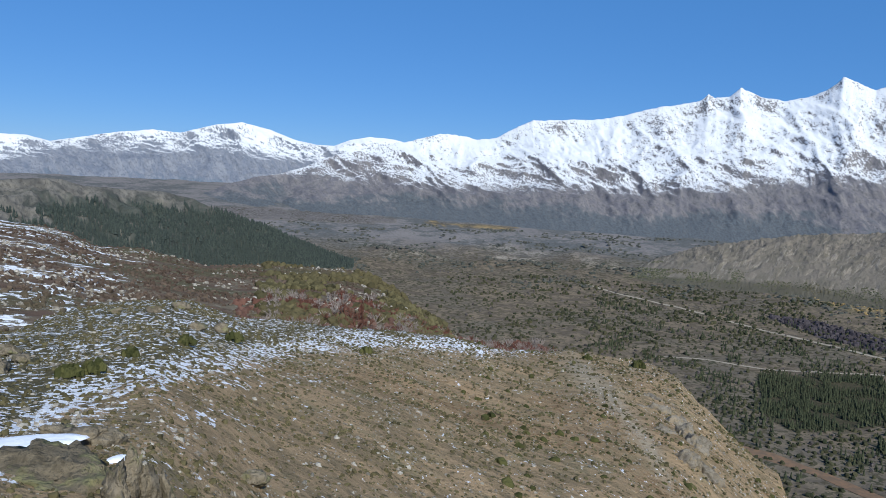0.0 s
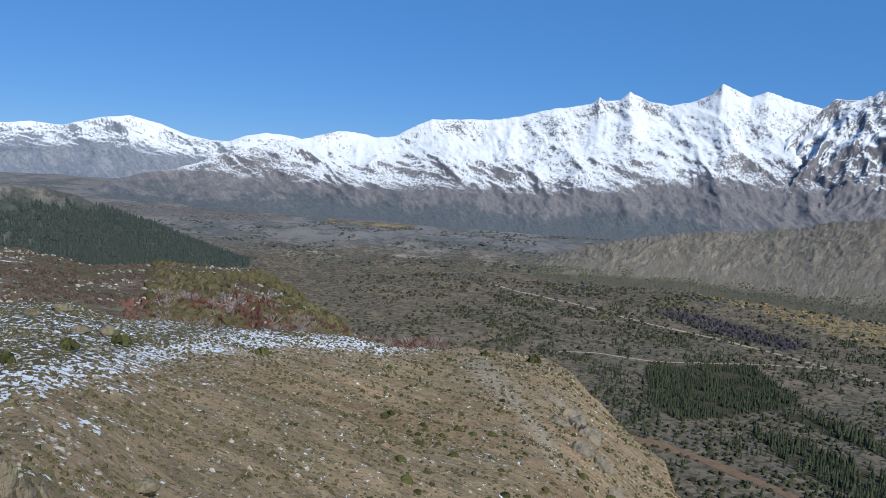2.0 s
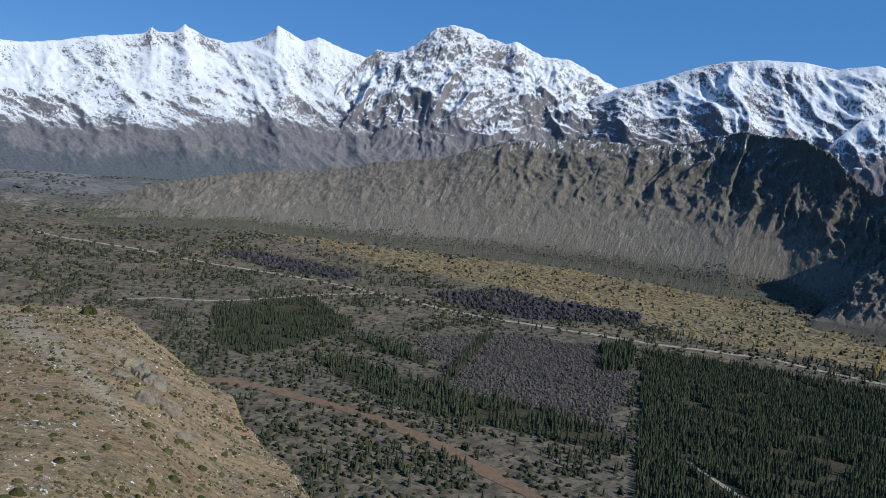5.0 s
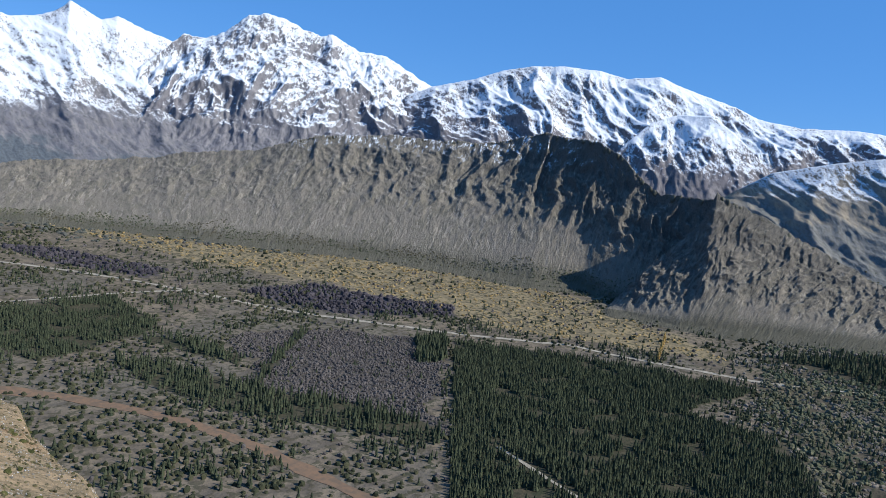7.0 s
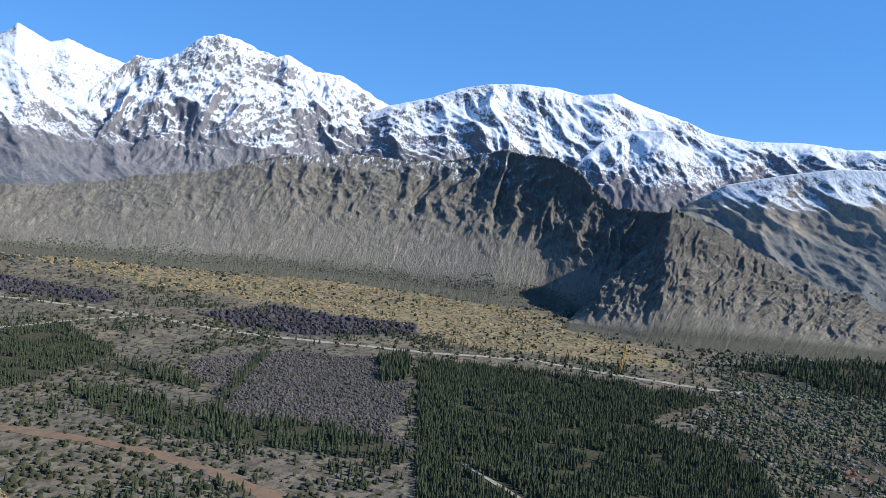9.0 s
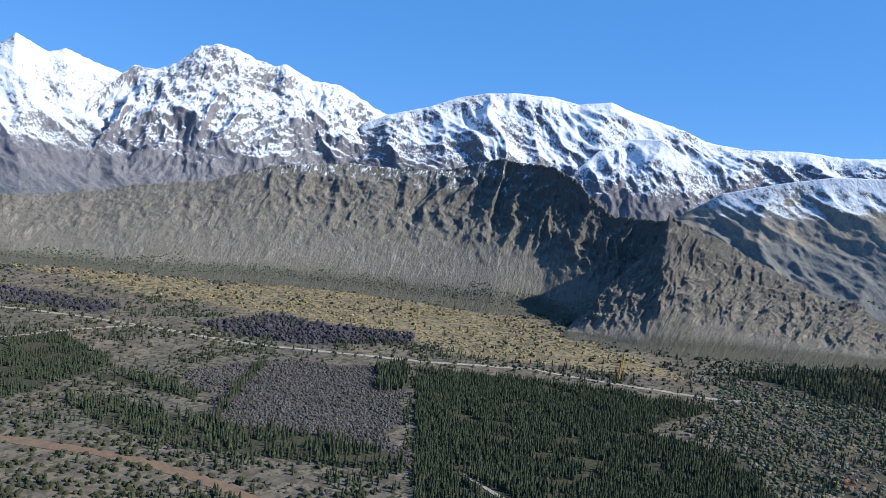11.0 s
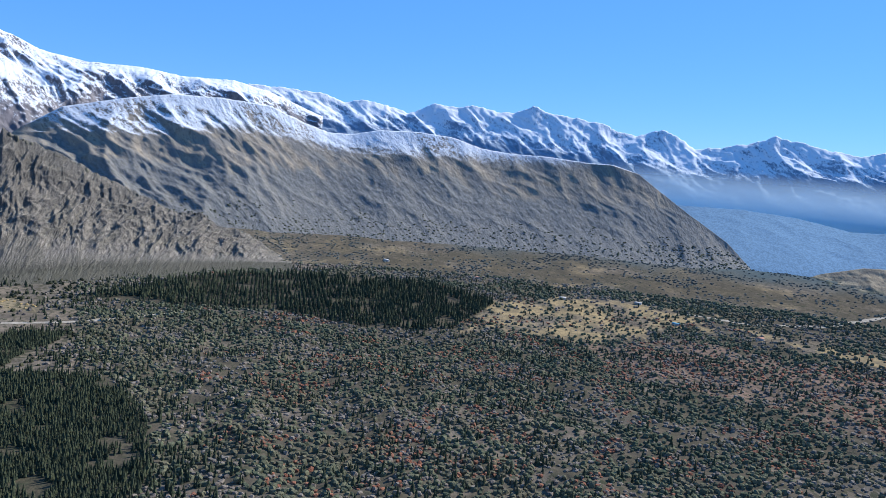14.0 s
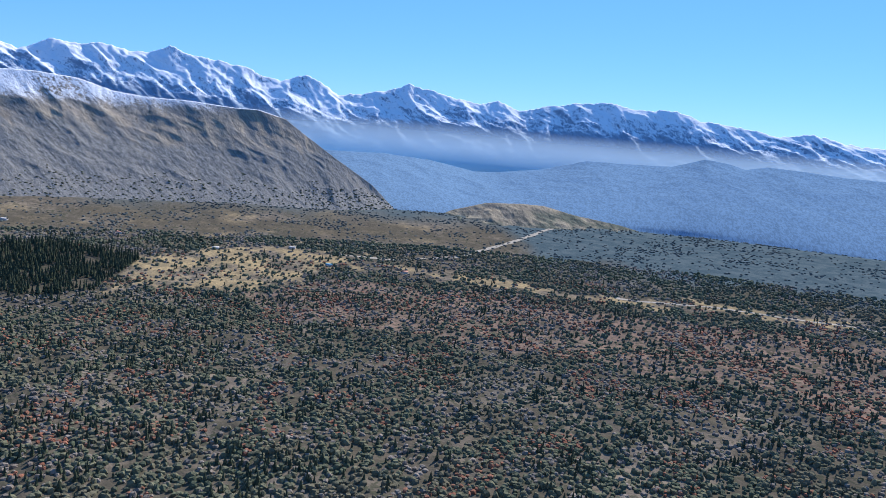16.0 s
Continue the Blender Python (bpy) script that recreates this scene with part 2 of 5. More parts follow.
def with_r(rows, *stops):
    """Adds distances, given at a few bearings, to crest rows of bearing and elevation."""
    return [(a, e, float(table(stops, a, 1))) for a, e in rows]


far_left = with_r([(-36, 1.3), (-30.1, 1.6), (-28.5, 1.6), (-27.2, 1.3), (-25.8, 1.6), (-23, 2.2), (-20.8, 2.5), (-19, 2.4), (-16.7, 3.1), (-14.8, 3.4),
                   (-12.8, 3), (-11.1, 2.4), (-9.5, 2.1), (-8.2, 2.1), (-7, 2.6), (-5.6, 2.9), (-3.7, 2.8), (-2, 2.3), (2, 1.5)], (-36, 4500), (2, 4600))
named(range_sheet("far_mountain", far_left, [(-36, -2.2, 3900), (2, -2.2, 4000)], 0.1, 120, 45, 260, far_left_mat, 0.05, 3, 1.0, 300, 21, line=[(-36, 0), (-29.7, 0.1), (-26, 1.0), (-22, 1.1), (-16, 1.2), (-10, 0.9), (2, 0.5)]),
      "broad snow-capped mountain, bare lower slopes tinted blue for haze")

central = with_r([(-18.2, -2.2), (-15.8, -1.1), (-13.5, -0.4), (-11.9, -0.1), (-9.4, 0.8), (-7.8, 1.5), (-4.5, 2.3), (-2.4, 2.8), (-0.3, 3.4), (1.4, 3.3), (2.6, 3.1), (3.9, 3.3),
                  (4.9, 3.9), (6.5, 4.7), (8.8, 4.8), (11.2, 4.9), (13.2, 5.3), (14.8, 5.8), (16.7, 6.1), (18.2, 6.4), (18.7, 6.9), (19.1, 6.6), (20.1, 6.7), (20.8, 7.3), (22.1, 6.7),
                  (23.7, 6.4), (25.4, 6.8), (26.4, 7.3), (27.1, 8.0), (28.3, 7.4), (29, 7.1), (30, 7.5), (31.4, 7), (33.2, 6.5), (37, 5.2)], (-18, 3500), (0, 3900), (37, 4000))
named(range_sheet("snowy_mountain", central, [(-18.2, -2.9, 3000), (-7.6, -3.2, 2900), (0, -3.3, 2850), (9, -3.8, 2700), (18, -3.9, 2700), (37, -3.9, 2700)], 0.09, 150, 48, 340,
                  central_mat, 0.13, 4, 1.15, 300, 31, line=[(-18, 0.2), (-12.7, 0.1), (-7.8, 0.0), (-1.4, -0.3), (2.8, -0.3), (9, 0.0), (15, 0.0), (21, 0.5), (25, 1.1), (29, 1.2), (37, 1.0)], toe=0.25, tilt=0.3), "long mountain ridge, snow above bare slopes tinted for haze")

mass_b = with_r([(28.6, -1), (29.8, 1.5), (31.6, 4.5), (34.2, 7.0), (35.6, 6.9), (36.9, 7.5), (37.4, 8), (38.5, 8.9), (39.7, 9.2), (40.9, 9.1), (42.3, 8.5), (43.8, 8.2), (44.4, 8.4),
                 (46.4, 7.5), (48.3, 7.4), (50, 6.6), (51.8, 5.7), (53.5, 5.1), (57, 4)], (28, 3500), (34, 3800), (57, 4000))
named(range_sheet("snowy_peak", mass_b, [(28, -3.5, 3000), (57, -2, 3000)], 0.08, 170, 75, 270, massif_mat, 0.2, 6, 1.1, 300, 41, line=[(28, 0.6), (38, 0.8), (44, 1.4), (48, 2.0), (57, 2.3)], tilt=-0.2),
      "rugged snow-covered rocky peak above the dark ridge")

mass_d = with_r([(47.5, 1.8), (49.1, 3.2), (50.2, 4.8), (52, 5.6), (53.4, 6), (55.1, 6.5), (57.1, 7.3), (59.3, 7.8), (61.5, 8), (64, 7.9), (66.1, 7.5), (68.4, 7.8), (70, 7.2), (72, 6.6),
                 (74, 6), (75.2, 5.4), (78.1, 5), (81.5, 5.1), (84.3, 4.8), (87.6, 4.9), (90.1, 4.4), (94, 3)], (47, 3700), (94, 3900))
named(range_sheet("snowy_dome", mass_d, [(47, -2, 3000), (94, -4, 2700)], 0.09, 150, 60, 330, dome_mat, 0.08, 4, 0.95, 300, 51, line=[(47, 2.0), (56, 2.3), (67, 1.6), (75, 1.6), (79, 2.6), (94, 2.6)], long=3.2),
      "rounded snow-covered mountain with heathery lower slopes tinted for haze")

spur = with_r([(65, 1), (66.7, 3.1), (68.1, 4.5), (69.9, 5.3), (72.2, 5.4), (73.9, 4.3), (76, 2.4), (78, 0)], (65, 3100), (70, 3350), (78, 3200))
named(range_sheet("snowy_spur", spur, [(65, -3, 2750), (78, -4, 2650)], 0.1, 90, 32, 150, dome_mat, 0.06, 4, 0.95, 250, 56, line=[(65, 0.9), (78, 0.9)]),
      "steep mountain spur streaked with thin snow")

hill_f = with_r([(70, -3), (74.6, 0.5), (76.7, 1.9), (80.5, 2.9), (83.6, 3.5), (86.9, 3.6), (90.2, 3.4), (92.8, 2.4), (94.5, 1.9), (96.2, 1.9), (98.3, 2.4), (101.3, 2.5), (103.8, 2.3),
                 (105.9, 1.7), (108, 1.5), (110.9, 1.5), (113.6, 1.3), (115.6, 1.3), (117.5, 0.8), (119.2, -0.4), (121.5, -1.9), (124.1, -3.5), (126.1, -5.4), (127, -6.2)],
                (70, 2800), (90, 2850), (118, 2650), (127, 2250))
named(range_sheet("brown_mountain", hill_f, [(70, -6, 2150), (91.5, -6.9, 2000), (110, -6.2, 2080), (118, -6, 2100), (127, -6.3, 2080)], 0.1, 150, lambda q: 15 + 21 * smooth(93, 85, q), 260, spur_mat, 0.05, 1.5, 1.2, 300, 61, fold=0.42, tilt=0.45, toe=0.2,
                  line=[(70, 1.0), (76, 0.7), (81, 0.9), (85, 1.6), (89, 2.0), (93, 1.5), (95.5, 0.9), (97, 1.1), (103, 1.3), (106, 1.2), (110, 1.3), (113, 1.5), (127, 1.6)]),
      "long brown mountain with gullied side and a snow cap")

range_e = with_r([(80, 4.2), (85.1, 4.7), (91.7, 4.8), (93.8, 4.7), (95.6, 4.2), (97.2, 4.5), (99, 4.1), (100.3, 3.8), (102.1, 4.7), (103.6, 4.5), (105.2, 4.8), (106.9, 4.4), (108.1, 4.5),
                  (109.4, 5.1), (110.9, 4.6), (112.9, 4.4), (114.5, 4.2), (116.1, 3.6), (117.2, 3.5), (118.8, 4.1), (120.1, 3.6), (121.2, 2.8), (122.7, 3.1), (124.5, 3.4), (126.3, 4.1),
                  (127.8, 3.8), (129.5, 3.4), (131.7, 3.1), (132.9, 3.4), (134.6, 2.8)], (80, 4700), (160, 4700))
range_e += with_r([(136.2, 3.2), (137.8, 3.5), (140.9, 3.9), (143.1, 3.5), (145.8, 3.6), (147.4, 3), (150.1, 2.8), (152.7, 2.3), (154.7, 2.6), (156.8, 2.1), (159.1, 1.9), (166, 1.7)],
                  (80, 4700), (160, 4700))
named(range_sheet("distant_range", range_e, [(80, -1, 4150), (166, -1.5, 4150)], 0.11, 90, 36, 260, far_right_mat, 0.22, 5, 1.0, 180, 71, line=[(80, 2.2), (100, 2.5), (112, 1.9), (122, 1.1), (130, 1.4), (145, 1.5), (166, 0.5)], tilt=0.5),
      "distant mountain range tinted blue for haze, snow on its peaks")

haze_h = with_r([(117, -3.4), (119.8, -1.2), (124.8, -1.1), (128.2, -1.3), (131.7, -1.9), (133.4, -1.8), (136.7, -1.3), (139.9, -0.4), (142.7, -0.4), (145.9, -0.3), (148.1, 0.4), (149.7, 0.2), (150.8, -0.1),
                 (152.2, 0.2), (154.4, 0.1), (157.2, -0.1), (166, -0.2)], (117, 4000), (132, 3700), (166, 3300))
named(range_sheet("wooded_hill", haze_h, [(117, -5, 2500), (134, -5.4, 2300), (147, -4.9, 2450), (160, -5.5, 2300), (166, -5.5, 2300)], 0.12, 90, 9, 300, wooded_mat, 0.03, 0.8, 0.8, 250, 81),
      "low wooded hills across the valley, tinted blue for haze", "hill")

hill_i = [(125.2, -6.0, 2200), (129.4, -5.3, 2250), (130.2, -4.9, 2280), (132.7, -4.15, 2300), (135.3, -4.0, 2320), (137, -4.0, 2330), (139.5, -4.5, 2330), (142.8, -4.9, 2300), (146, -5.6, 2250)]
knoll_mat = mountain_material("grassy_knoll", 2000, 40, 60, (0.2, 0.17, 0.13), (0.28, 0.24, 0.17), (0.06, 0.075, 0.06), 75)
named(range_sheet("grassy_hill", hill_i, [(125, -6.6, 2030), (146, -6.4, 2060)], 0.12, 50, 14, 110, knoll_mat, 0.03, 2, 0.8, 200, 91), "low grassy knoll with tawny slopes and dark bushes", "hill")


def crag_material(name, rock, scree, lichen, wood):
    """Fissured rock above, scree chutes running down from it, and a thin dusting of snow in high hollows."""
    k = Nodes(name)
    z, nz = k.axis(2), k.axis(2, True)
    h = k.attr("height")
    mid = k.noise(0.02, 5, 0.6)
    chute = k.grain_on(0.09, (1, 0.14, 1), 6, 0.72, 0.4)
    fissure = k.grain_on(0.11, (1, 0.4, 1), 7, 0.74, 0.5)
    speck = k.grain_on(0.3, (1, 1, 1), 4, 0.7)
    c = k.mix(k.step(mid, 0.4, 0.62), scree, lichen)
    c = k.mix(k.math("MULTIPLY", k.step(chute, 0.52, 0.58, 0, 0.75), k.step(mid, 0.42, 0.56)), c, tuple(1.5 * v for v in scree))
    crags = k.math("ADD", k.math("ADD", fissure, k.math("MULTIPLY", k.math("SUBTRACT", h, 0.55), 0.16)), k.math("MULTIPLY", k.math("SUBTRACT", 0.68, nz), 0.3))
    c = k.mix(k.step(crags, 0.47, 0.6, 0, 0.85), c, k.mix(k.step(speck, 0.4, 0.6), tuple(0.45 * v for v in rock), tuple(0.85 * v for v in rock)))
    c = k.mix(k.step(speck, 0.54, 0.64, 0, 0.65), c, tuple(0.5 * v for v in rock))
    brushy = k.math("ADD", k.math("MULTIPLY", h, 1.6), k.math("MULTIPLY", k.math("SUBTRACT", speck, 0.5), 0.6))
    c = k.mix(k.step(brushy, 0.2, 0.05, 0, 0.7), c, wood)
    snow = k.math("MULTIPLY", k.step(k.math("ADD", z, k.math("MULTIPLY", mid, 160.0)), 375, 425), k.math("MULTIPLY", k.step(fissure, 0.53, 0.57), k.step(nz, 0.5, 0.75)))
    c = k.mix(snow, c, (0.8, 0.83, 0.88))
    return k.done(c, k.math("ADD", k.math("MULTIPLY", fissure, 9.0), k.math("ADD", k.math("MULTIPLY", chute, 4.0), k.math("MULTIPLY", speck, 2.5))), 0.8, 1.3)


crag_mat = crag_material("fissured_brown_rock", (0.19, 0.175, 0.155), (0.225, 0.198, 0.162), (0.185, 0.166, 0.132), (0.085, 0.082, 0.058))
rock = with_r([(13.6, -6.1), (14.5, -5.6), (16.2, -4.8), (18.7, -3.9), (21.2, -3.4), (25.4, -2.5), (29.6, -2.1), (32.8, -1.6), (34.8, -1.1), (37.5, -0.65), (39.9, -0.3), (42.3, 0.6), (43.9, 1.1),
               (46.3, 1.4), (49.7, 1.8), (52.2, 1.7), (54.7, 1.9), (56.4, 1.9), (58.9, 2.6), (60.9, 3.2), (62.6, 2.9), (64.6, 2.9), (66.4, 2.1), (68.3, 0.3), (69.5, -0.4), (71.3, -0.4), (73.3, -0.4), (77, -3)],
              (13, 2150), (30, 2300), (50, 2250), (60, 2150), (65, 1980), (69, 1860), (73, 1770), (77, 1760))
named(range_sheet("rock_ridge", rock, [(13, -6.5, 1960), (18.8, -6.3, 1960), (25.6, -6.3, 1950), (30, -6.6, 1920), (36.5, -6.9, 1850), (46, -7, 1810), (55, -7.4, 1750), (61, -7.7, 1700), (64.7, -7.6, 1720), (67, -8.6, 1660), (70, -8.8, 1640), (77, -9.2, 1590)],
                  0.085, 150, lambda q: 12 + 10 * smooth(40, 48, q) + 14 * smooth(56, 62, q), 95, crag_mat, 0.28, 4, 1.0, 220, 101, 2.6, tilt=-0.18, fold=0.54, low=0.22, toe=0.12), "long dark rocky ridge with scree chutes and jagged crest", "ridge")
pyramid = with_r([(66.4, -9.3), (67, -8.8), (69.4, -5.6), (72.5, -2.2), (73.3, 0.1), (74.5, -0.5), (76.5, -1.2), (78.4, -2.1), (80.3, -3.0), (83, -4.2), (84.2, -4.7), (85.8, -4.6), (87, -5.5), (89.3, -6.0), (91.5, -7.3), (92.5, -7.8)],
                 (66, 1590), (73.3, 1720), (80, 1790), (92.5, 1830))
named(range_sheet("rock_spur", pyramid, [(66, -9.4, 1560), (67, -9.2, 1545), (72, -9.6, 1500), (75.7, -9.2, 1520), (83, -8.6, 1580), (92.5, -7.9, 1700)], 0.06, 130, 19, 62, crag_mat, 0.3, 5, 1.0, 240, 111, 2.2, blur=1.0, fold=0.58, tilt=-0.3, toe=0.08),
      "pointed rocky spur at the end of the ridge", "ridge")

# wooded hill near the camera's own hill
forest_floor = mountain_material("pine_hill_with_pale_crags", 2000, 40, 60, (0.11, 0.105, 0.095), (0.175, 0.165, 0.145), (0.05, 0.06, 0.052), 195)
forest_hill = with_r([(-40, -1.2), (-30.1, -1.4), (-28.1, -1.2), (-26.5, -1.2), (-25.1, -1.6), (-23, -1.7), (-20, -1.8), (-18.1, -2.2), (-16.2, -3.1), (-14.6, -3.6), (-12.6, -4.2), (-10.5, -5.1), (-8.8, -5.7), (-6.5, -6.6)], (-40, 1350), (-6, 1750))
FOREST_FOOT = [(-40, -8.5, 850), (-20, -8.5, 1150), (-14.9, -7.2, 1500), (-6.5, -6.9, 1700)]
named(range_sheet("pine_hill", forest_hill, FOREST_FOOT, 0.08, 110, 35, 130, forest_floor, 0.1, 4, 0.8, 250, 121), "hill covered in dark pines below pale crags", "hill")

# ---- valley floor ----
def ring_bearings():
    return np.concatenate([np.arange(-50, 168, 0.32), np.arange(168, 311, 2.5)])


def inside(x, y, corners):
    """Which points of the plan lie in a patch whose corners are (bearing, distance)."""
    px, py = polar(np.array([c[0] for c in corners], float), np.array([c[1] for c in corners], float))
    hit = np.zeros(np.shape(x), bool)
    for i in range(len(px)):
        x0, y0, x1, y1 = px[i - 1], py[i - 1], px[i], py[i]
        cross = (y0 > y) != (y1 > y)
        hit ^= cross & (x < (x1 - x0) * (y - y0) / (y1 - y0 + 1e-9) + x0)
    return hit


def ragged(x, y, corners, wobble=18, seed=0):
    return inside(x + wobble * fbm(x / 60, y / 60, 4, 200 + seed), y + wobble * fbm(x / 60, y / 60, 4, 220 + seed), corners)


PINES = {   # plantations and pine woods: corners by bearing and distance, spacing, height
    "square": ([(52.6, 1205), (55.2, 1235), (55.3, 1075), (53.0, 1050)], 5.0, 15),
    "large": ([(55.7, 1210), (60, 1212), (72.4, 1200), (77.8, 1190), (73.0, 1010), (77, 985), (80.3, 960), (83, 800), (83.5, 640), (78, 560), (57.0, 560)], 4.7, 10.5),
    "round": ([(23.6, 1255), (30.7, 1330), (33.8, 1200), (32.9, 1119), (28.8, 1027), (25.8, 990), (23.8, 1060)], 5.2, 9.5),
    "strip": ([(30.6, 1000), (34.8, 975), (40.5, 890), (49.1, 846), (55.5, 800), (55.6, 745), (49.3, 760), (39.0, 800), (34, 880)], 6.6, 12),
}
PINES.update({
    "rows": ([(33.4, 1120), (37.5, 1060), (40, 1010), (39.6, 975), (35, 1040), (32.6, 1085)], 7.5, 12),
    "hedge": ([(40.2, 876), (41.0, 876), (44.6, 1190), (44.0, 1200)], 6.0, 11),
    "dark": ([(78, 1400), (85.4, 1560), (93.7, 1640), (102.4, 1620), (108, 1500), (104.8, 1290), (99, 1250), (92, 1330)], 8.0, 15),
})
GREY = [(39.4, 1150), (46, 1210), (52.6, 1205), (54.9, 1071), (55.4, 760), (49.4, 790), (40.5, 890)]
YELLOW = [(24, 2020), (34.1, 1960), (54.9, 1760), (63.6, 1650), (72.1, 1430), (76, 1320), (70.6, 1310), (59.7, 1310), (46.5, 1500), (36, 1620)]
BURNT = [[(39.1, 1404), (44.9, 1487), (50.9, 1433), (55.7, 1419), (55.3, 1355), (46.7, 1302)], [(23.7, 1677), (27.0, 1671), (34.3, 1523), (32.5, 1469), (27.1, 1552)]]
FIELDS = [[(108, 1535), (117, 1660), (123.7, 1590), (120, 1420), (117, 1310), (109.9, 1320), (105.5, 1275), (107, 1400)], [(122, 1545), (128.9, 1530), (135, 1490), (142.6, 1450), (151.3, 1515), (160, 1525), (158.5, 1470), (150, 1455), (142, 1405), (134, 1435)], [(-1.5, 2760), (5.5, 2740), (6, 2830), (-1, 2870)]]
RED = [(115, 1290), (122, 1390), (134, 1390), (146, 1340), (160, 1400), (166, 1400), (166, 950), (150, 1040), (130, 1080), (118, 1130)]
DIRT = [(21, 905), (24.1, 883), (28.2, 855), (32.7, 805), (37.1, 755), (42.6, 693), (47, 640), (52, 590)]

bearings = ring_bearings()
radii = np.concatenate([np.geomspace(230, 1900, 190), np.linspace(1915, 5200, 60)])[:, None]
gx, gy = polar(bearings[None, :], radii)
gz = valley(bearings[None, :], radii)


def valley_material():
    k = Nodes("valley_grass_and_brush")
    big, mid, fine = k.noise(0.006, 5), k.noise(0.035, 5, 0.6), k.noise(0.2, 4, 0.7)
    tuft = k.noise(0.11, 3, 0.6)
    grass = k.mix(k.step(mid, 0.38, 0.64), (0.18, 0.145, 0.105), (0.105, 0.088, 0.07))
    grass = k.mix(k.step(big, 0.45, 0.62, 0, 0.6), grass, (0.12, 0.108, 0.088))
    grass = k.mix(k.attr("yellow"), grass, k.mix(k.step(mid, 0.4, 0.6), (0.235, 0.185, 0.11), (0.16, 0.132, 0.085)))
    grass = k.mix(k.attr("field"), grass, k.mix(k.step(mid, 0.4, 0.6), (0.31, 0.23, 0.12), (0.2, 0.155, 0.09)))
    grass = k.mix(k.attr("grey"), grass, k.mix(k.step(fine, 0.4, 0.6), (0.095, 0.082, 0.075), (0.065, 0.058, 0.054)))
    grass = k.mix(k.attr("burnt"), grass, k.mix(k.step(fine, 0.4, 0.6), (0.09, 0.075, 0.085), (0.055, 0.05, 0.06)))
    grass = k.mix(k.attr("red"), grass, k.mix(k.step(mid, 0.42, 0.6), (0.2, 0.135, 0.1), (0.14, 0.105, 0.08)))
    grass = k.mix(k.attr("plain"), grass, k.mix(k.step(mid, 0.42, 0.6), (0.17, 0.155, 0.15), (0.14, 0.13, 0.13)))
    grass = k.mix(k.math("MULTIPLY", k.attr("bank"), k.step(mid, 0.6, 0.45)), grass, (0.34, 0.3, 0.24))
    grass = k.mix(k.attr("wood"), grass, k.mix(k.step(fine, 0.4, 0.6), (0.045, 0.045, 0.03), (0.07, 0.06, 0.04)))
    grass = k.mix(k.attr("thicket"), grass, k.mix(k.step(mid, 0.42, 0.6), (0.09, 0.075, 0.055), (0.066, 0.058, 0.042)))
    # far woods, with haze painted in as a bluer colour
    grass = k.mix(k.attr("hazed_wood"), grass, k.mix(k.step(mid, 0.42, 0.6), (0.055, 0.078, 0.085), (0.08, 0.102, 0.105)))
    bush = k.math("MULTIPLY", k.step(tuft, 0.5, 0.56), k.step(big, 0.3, 0.55, 0.35, 0.85))
    bush = k.math("MULTIPLY", bush, k.math("SUBTRACT", 1.0, k.math("MULTIPLY", k.attr("field"), 0.8)))
    bush = k.math("MULTIPLY", bush, k.math("SUBTRACT", 1.0, k.attr("hazed_wood")))
    bush = k.math("MULTIPLY", bush, k.math("SUBTRACT", 1.0, k.math("MULTIPLY", k.attr("hazed_plain"), 0.6)))
    # grey-mauve over the far ground imitates haze in the colour
    grass = k.mix(k.attr("hazed_plain"), grass, k.mix(k.step(k.math("ADD", k.math("MULTIPLY", big, 0.5), k.math("MULTIPLY", mid, 0.5)), 0.45, 0.55), (0.19, 0.178, 0.175), (0.115, 0.12, 0.122)))
    grass = k.mix(bush, grass, k.mix(k.step(mid, 0.4, 0.6), (0.04, 0.045, 0.028), (0.075, 0.065, 0.045)))
    return k.done(grass, k.math("ADD", k.math("MULTIPLY", tuft, 3.0), fine), 0.6, 1.0)


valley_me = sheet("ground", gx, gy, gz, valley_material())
wood = np.zeros(gx.shape, bool)
for corners, _, _ in PINES.values():
    wood |= ragged(gx, gy, corners, 8)
attribute(valley_me, "wood", wood)
attribute(valley_me, "yellow", ragged(gx, gy, YELLOW, 40, 1))
attribute(valley_me, "grey", ragged(gx, gy, GREY, 40, 2))
attribute(valley_me, "burnt", ragged(gx, gy, BURNT[0], 25, 3) | ragged(gx, gy, BURNT[1], 25, 3))
meadow = np.broadcast_to(smooth(86, 94, bearings) * smooth(136, 126, bearings), gx.shape) * smooth(1560, 1660, radii) * smooth(2200, 2050, radii) * smooth(0.06, 0.16, fbm(bearings[None, :] / 3.5, radii / 70, 5, 658))
field = ragged(gx, gy, FIELDS[0], 75, 4) | ragged(gx, gy, FIELDS[1], 75, 4) | ragged(gx, gy, FIELDS[2], 30, 4)
attribute(valley_me, "field", field * smooth(-0.28, 0.08, fbm(gx / 75, gy / 75, 4, 656)) + 0.6 * meadow * ~field)
attribute(valley_me, "plain", ragged(gx, gy, [(-18, 2760), (-10, 2700), (-3, 2780), (-4, 2900), (-12, 3050), (-18, 3050)], 50, 6))
attribute(valley_me, "hazed_plain", smooth(2000, 2450, np.broadcast_to(radii, gx.shape) + 150 * fbm(gx / 200, gy / 200, 4, 644)) * smooth(60, 30, bearings)[None, :] * ~field * ~ragged(gx, gy, [(-18, 2760), (-10, 2700), (-3, 2780), (-4, 2900), (-12, 3050), (-18, 3050)], 50, 6))
